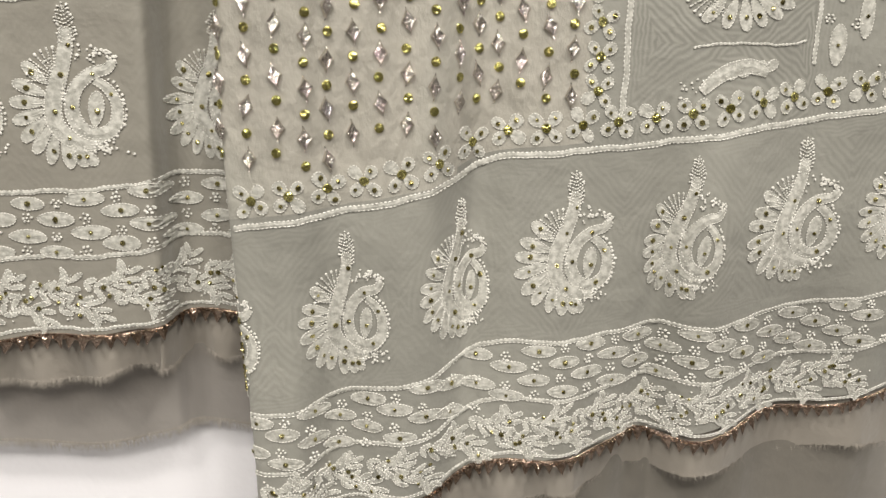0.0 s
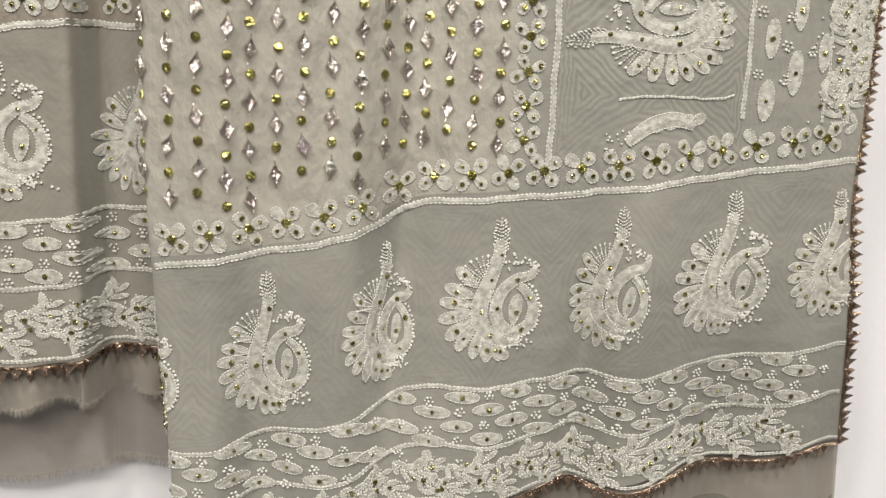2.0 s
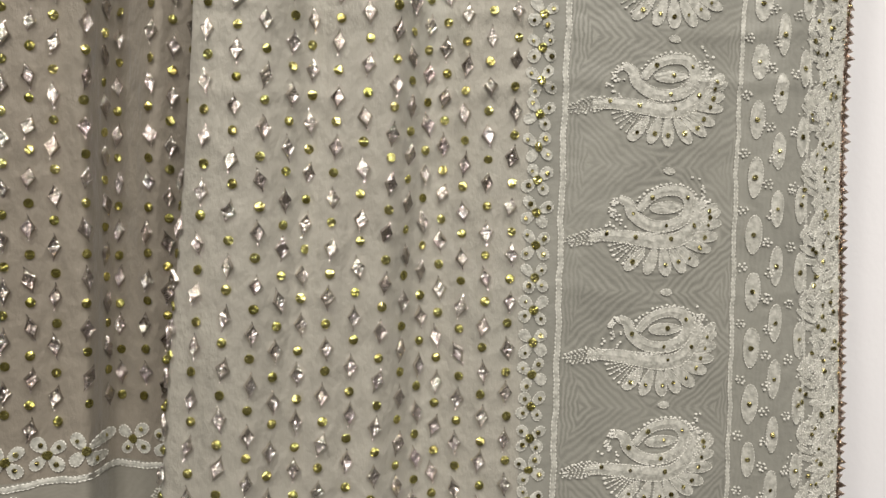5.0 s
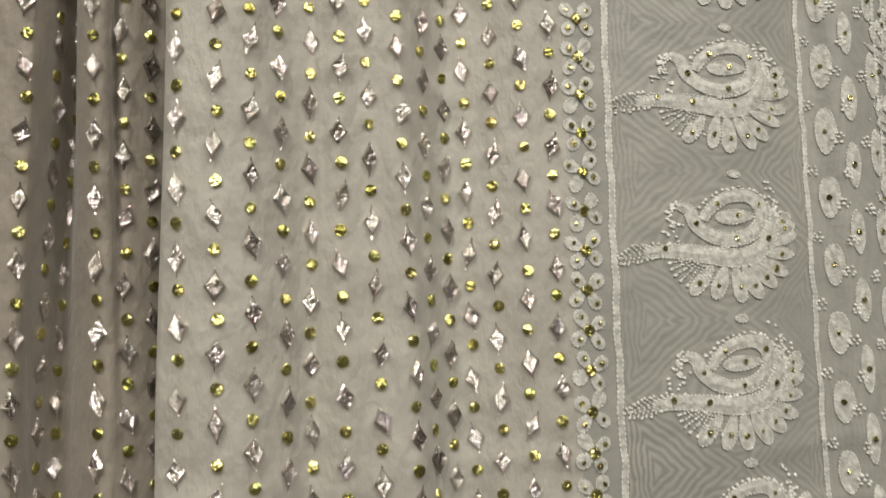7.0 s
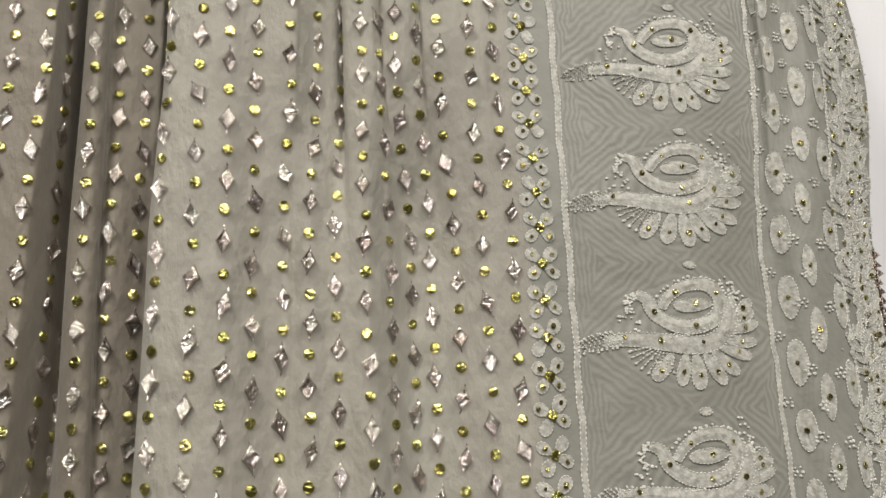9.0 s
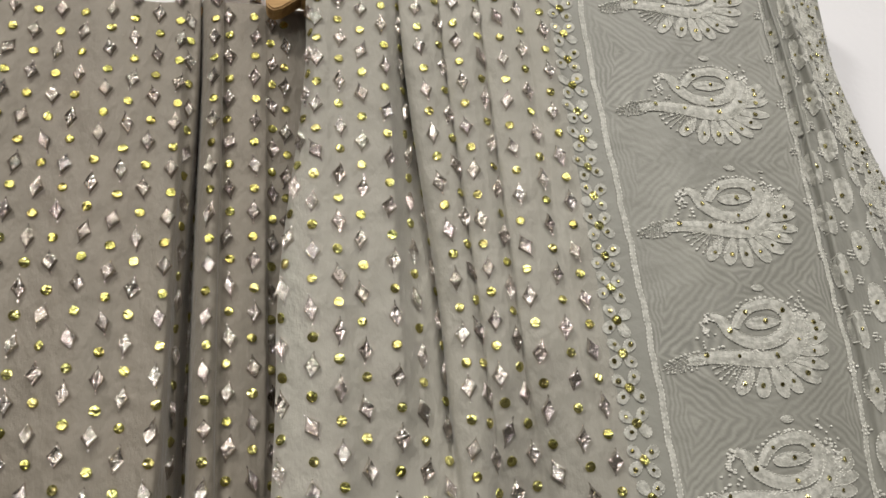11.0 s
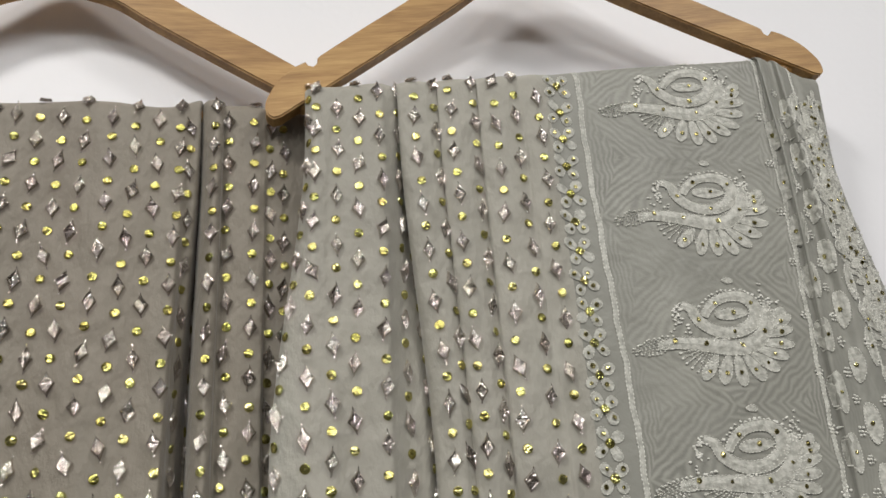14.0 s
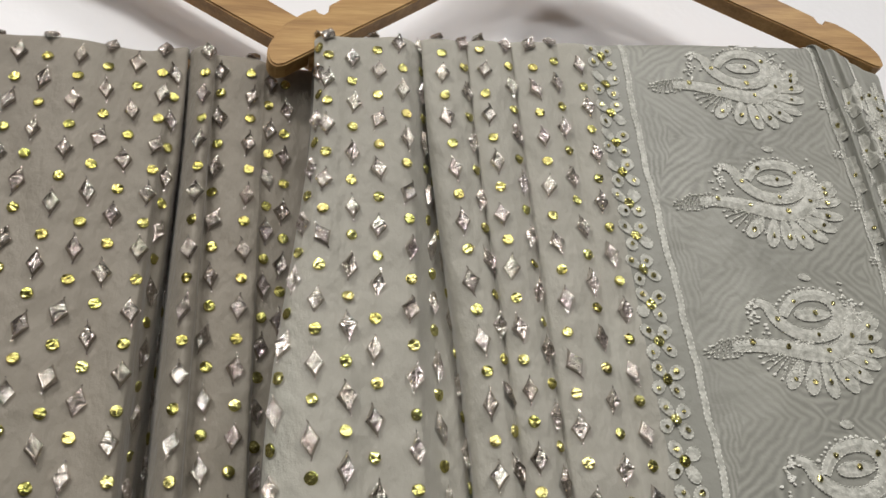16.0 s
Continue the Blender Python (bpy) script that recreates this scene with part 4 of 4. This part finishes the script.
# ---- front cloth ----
front_dupatta = build_cloth("dupatta", front, -3, 22, 501, front_band, 0.222, 0.038, 14.6, (FIELD, ORGANZA, HEM, BACK_SHADED), 0.066, 0.075,
                            ("beige chiffon field with grey sheer borders", "plain beige back half", "plain beige hem with a frayed edge"),
                            ("beige chiffon dupatta with silver lozenges, gold mirrors and white paisley borders", "dupatta", "dupattas on hangers"), FRONT_MOTIFS)
MID = (1.375, 1.340, 1.360, 1.345, 1.335, 1.352, 1.336, 1.358, 1.347, 1.333, 1.356, 1.342, 1.363, 1.349, 1.333)
BOTTOM = (.718, .702, .722, .714, .702, .719, .706, .725, .716, .706, .724, .714, .704, .724, .711)
UPPER = (1.520, 1.513, 1.501, 1.521, 1.511, 1.495, 1.509, 1.501, 1.485, 1.487, 1.493, 1.481, 1.507, 1.488, 1.506)


def column_heights(mid, low, high, top, end):
    """Lozenges and mirrors by turns, down from mid with a shrinking step to low and on to the end, up through high to the top."""
    n = round((mid - low) / 0.0332)
    q = (0.035 * n - (mid - low)) * 2 / n ** 2
    up = (high - mid) / max(1, round((high - mid) / 0.0355)) / 2
    zs = [mid]
    k = 1
    while zs[0] + up < top:
        zs.insert(0, zs[0] + up)
        k += 1
    if k % 2 == 0:
        zs.pop(0)
    i = 1
    while True:
        z = mid - (0.035 * i / 2 - q * (i / 2) ** 2 / 2)
        if z < end:
            return zs
        zs.append(z)
        i += 1


columns = []
for c in range(15):
    x = float(front.x_at(c, 0.68))
    xt = float(front.x_at(c, 1.74))
    zs = column_heights(MID[c], BOTTOM[c], UPPER[c], front.top(xt) + 0.004, float(front_band(x)) + 0.036)
    columns.append((c, zs if c else [z for z in zs if z < 1.0][::1][(len([z for z in zs if z >= 1.0])) % 2:]))
ribbon_field(front, columns, front_dupatta)
end_border(front, -0.070, 0.404, front_band,
           FRONT_MOTIFS,
           front_dupatta, 0.0, (0.131, 0.174, 0.222), 0.034)
z = 0.715
while z < 1.765:
    flower(front, float(front.x_at(15.0, z)), z, front_dupatta, 14.0, 0.0098)
    z += 0.0222
for c, z0, w in ((16.0, 0.690, 0.0046), (19.0, 0.735, 0.0036), (20.9, 0.735, 0.0022)):
    zs = np.linspace(z0, float(front.top(front.x_at(c, 1.74))) + 0.003, 150)
    chain(front, [(float(front.x_at(c, q)), float(q)) for q in zs], front_dupatta, 14.0, w)
for z in PAISLEY_Z.tolist():
    paisley(front, float(front.x_at(17.66, z)), z - 0.002, math.pi / 2 + 0.26 + random.uniform(-0.05, 0.05), front_dupatta, 15.5, 1.02 + 0.06 * ss(1.0, 1.4, z), 0.88)
    s = Sew()
    s.petal(-0.004, 0, 0, 0.009, 0.0045, 0.2)
    part("leaf_motif", s.laid("leaf_motif", front, float(front.x_at(17.8, z + 0.042)), z + 0.042, 0, 1, 15.5), front_dupatta)
# the cut paisley and the seam at the corner of the border
s = Sew()
s.band(curve((0.236, 0.716), (0.250, 0.728), (0.268, 0.733), (0.282, 0.729)), 0.010)
for k in range(5):
    s.petal(0.246 + 0.008 * k, 0.722 + 0.002 * k, radians(62 - 8 * k), 0.013, 0.007)
for k in range(20):
    s.knot(0.222 + random.uniform(0, 0.016), 0.704 + random.uniform(0, 0.02))
part("spray_motif", s.drawn("spray_motif", front, 15.5), front_dupatta)
chain(front, curve((0.228, 0.744), (0.255, 0.748), (0.285, 0.747), (0.310, 0.750)), front_dupatta, 15.5, 0.0016)
# upright border beside the edge
for r, cc in enumerate((19.50, 20.15)):
    z = 0.748 + 0.019 * r
    while z < 1.745:
        leaf_cell(front, float(front.x_at(cc, z)), z, True, front_dupatta, 18.0)
        z += 0.0405
z = 0.745
k = 0
while z < 1.745:
    plume(front, float(front.x_at(21.25, z)) + (0.003 if k % 2 else -0.003), z, radians(60 if k % 2 else 118), front_dupatta, 18.0, 0.0200, 1.0 if k % 2 else -1.0)
    plume(front, float(front.x_at(21.62, z + 0.012)), z + 0.012, radians(100 if k % 2 else 75), front_dupatta, 18.0, 0.0160, -1.0 if k % 2 else 1.0)
    if k % 2:
        leaf_cell(front, float(front.x_at(20.75, z)), z + 0.012, True, front_dupatta, 18.0, False)
    z += 0.0240
    k += 1
trim(front, [(float(front.x_at(21.9, q)), float(q)) for q in np.linspace(0.700, 1.35, 120)], front_dupatta, 18.0, 90, 0.0060)
trim(front, [(float(front.x_at(21.9, q)), float(q)) for q in np.linspace(0.487, 0.698, 40)], front_dupatta, 18.0, 90, 0.0078)

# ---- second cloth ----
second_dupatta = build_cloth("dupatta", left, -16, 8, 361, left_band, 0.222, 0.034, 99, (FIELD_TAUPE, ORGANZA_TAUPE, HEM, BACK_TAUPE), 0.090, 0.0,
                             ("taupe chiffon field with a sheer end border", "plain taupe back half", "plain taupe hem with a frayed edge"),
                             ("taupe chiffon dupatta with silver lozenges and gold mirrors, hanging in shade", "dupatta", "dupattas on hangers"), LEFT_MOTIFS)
STARTS = (1.637, 1.637, 1.632, 1.648, 1.631, 1.647, 1.632, 1.641, 1.629, 1.642, 1.625, 1.640, 1.642, 1.633, 1.649, 1.630, 1.645)
columns = []
for k, c in enumerate(range(-9, 8)):
    z = STARTS[k]
    while z + 0.0342 < 1.758:
        z += 0.0342
    zs = []
    i = 0
    end = float(left_band(float(left.x_at(c, 0.8)))) + 0.036
    while z > end:
        zs.append(z)
        z -= 0.0171 - 0.0012 * ss(1.4, 0.8, z)
    columns.append((c, zs))
ribbon_field(left, columns, second_dupatta)
end_border(left, -0.330, -0.040, left_band, LEFT_MOTIFS, second_dupatta, -16.0, (0.122, 0.166, 0.222))


# ---- hangers ----
def hanger(x, y, z, tilt, label):
    """A flat wooden hanger: two sloping arms with notches and rounded noses, a bar, a steel hook."""
    root = tagged(new("clothes_hanger"), label, "hanger", "wooden hangers on the wall")
    root.matrix_basis = pose(x, y, z, 0, -tilt, 0)
    rise = 0.122
    upper = curve((0.0, 0.160), (0.030, 0.154), (0.070, 0.121), (0.107, 0.096), (0.145, 0.073), (0.180, 0.0510), n=8)
    upper += [(0.1830, 0.0485), (0.1838, 0.0440), (0.1870, 0.0415), (0.1905, 0.0430), (0.1920, 0.0460)]
    upper += curve((0.199, 0.0430), (0.213, 0.0320), (0.2235, 0.0160), (0.2245, 0.0050), (0.2205, 0.0005), n=5)
    lower = curve((0.2150, 0.0015), (0.190, 0.0165), (0.173, 0.0265), (0.125, 0.0550), (0.070, 0.0885), (0.038, 0.1090), (0.0, 0.1200), n=6)
    for sgn in (1, -1):
        out = [(sgn * a, q) for a, q in upper + lower]
        bm = bmesh.new()
        face = bm.faces.new([bm.verts.new((a, -0.0065, q)) for a, q in out])
        ex = bmesh.ops.extrude_face_region(bm, geom=[face])
        bmesh.ops.translate(bm, vec=(0, 0.013, 0), verts=[v for v in ex["geom"] if isinstance(v, bmesh.types.BMVert)])
        bmesh.ops.recalc_face_normals(bm, faces=bm.faces)
        edges = [e for e in bm.edges if abs(e.verts[0].co.y - e.verts[1].co.y) < 1e-6 and len(e.link_faces) == 2
                 and abs(e.verts[0].co.x) + abs(e.verts[1].co.x) > 1e-5]
        bmesh.ops.bevel(bm, geom=edges, offset=0.0011, segments=2, affect="EDGES", clamp_overlap=True)
        me = bpy.data.meshes.new("arm")
        bm.to_mesh(me)
        bm.free()
        me.materials.append(WOOD)
        part("arm", me, root, "bent beech arm with a cut notch")
    bm = bmesh.new()
    bmesh.ops.create_cone(bm, cap_ends=True, segments=16, radius1=0.0052, radius2=0.0052, depth=0.40, matrix=pose(0, 0.0022, 0.0125, 0, 90, 0))
    me = bpy.data.meshes.new("bar")
    bm.to_mesh(me)
    bm.free()
    me.materials.append(WOOD)
    part("bar", me, root)
    cu = bpy.data.curves.new("hook", "CURVE")
    cu.dimensions, cu.bevel_depth, cu.bevel_resolution = "3D", 0.0018, 3
    pts = [(0, 0, rise + 0.030), (0, 0, rise + 0.075)]
    pts += [(-0.020 + 0.020 * math.cos(radians(a)), 0, rise + 0.090 + 0.020 * math.sin(radians(a))) for a in range(-20, 200, 20)]
    sp = cu.splines.new("POLY")
    sp.points.add(len(pts) - 1)
    for q, p in zip(sp.points, pts):
        q.co = (*p, 1)
    cu.materials.append(STEEL)
    part("hook", cu, root, "polished steel wire hook")
    # the peg in the wall that carries it
    p = root.matrix_basis @ Vector((-0.020, 0, rise + 0.1085))
    bm = bmesh.new()
    reach = WALL_Y - p.y + 0.03
    bmesh.ops.create_cone(bm, cap_ends=True, segments=12, radius1=0.003, radius2=0.003, depth=reach, matrix=pose(0, -reach / 2 + 0.005, 0, 90, 0, 0))
    bmesh.ops.create_cone(bm, cap_ends=True, segments=14, radius1=0.006, radius2=0.006, depth=0.003, matrix=pose(0, -reach + 0.005, 0, 90, 0, 0))
    me = bpy.data.meshes.new("wall_peg")
    bm.to_mesh(me)
    bm.free()
    me.materials.append(STEEL)
    ob = tagged(new("wall_peg", me), "small steel peg in the white wall", "peg", "pegs in the wall")
    ob.matrix_basis = pose(p.x, WALL_Y, p.z + 0.004)
    return root


hanger(0.1660, 0.5500, 1.7520, 7.0, "light varnished wooden hanger carrying the beige dupatta")
hanger(-0.2120, 0.5720, 1.7310, 0.0, "varnished wooden hanger carrying the taupe dupatta")
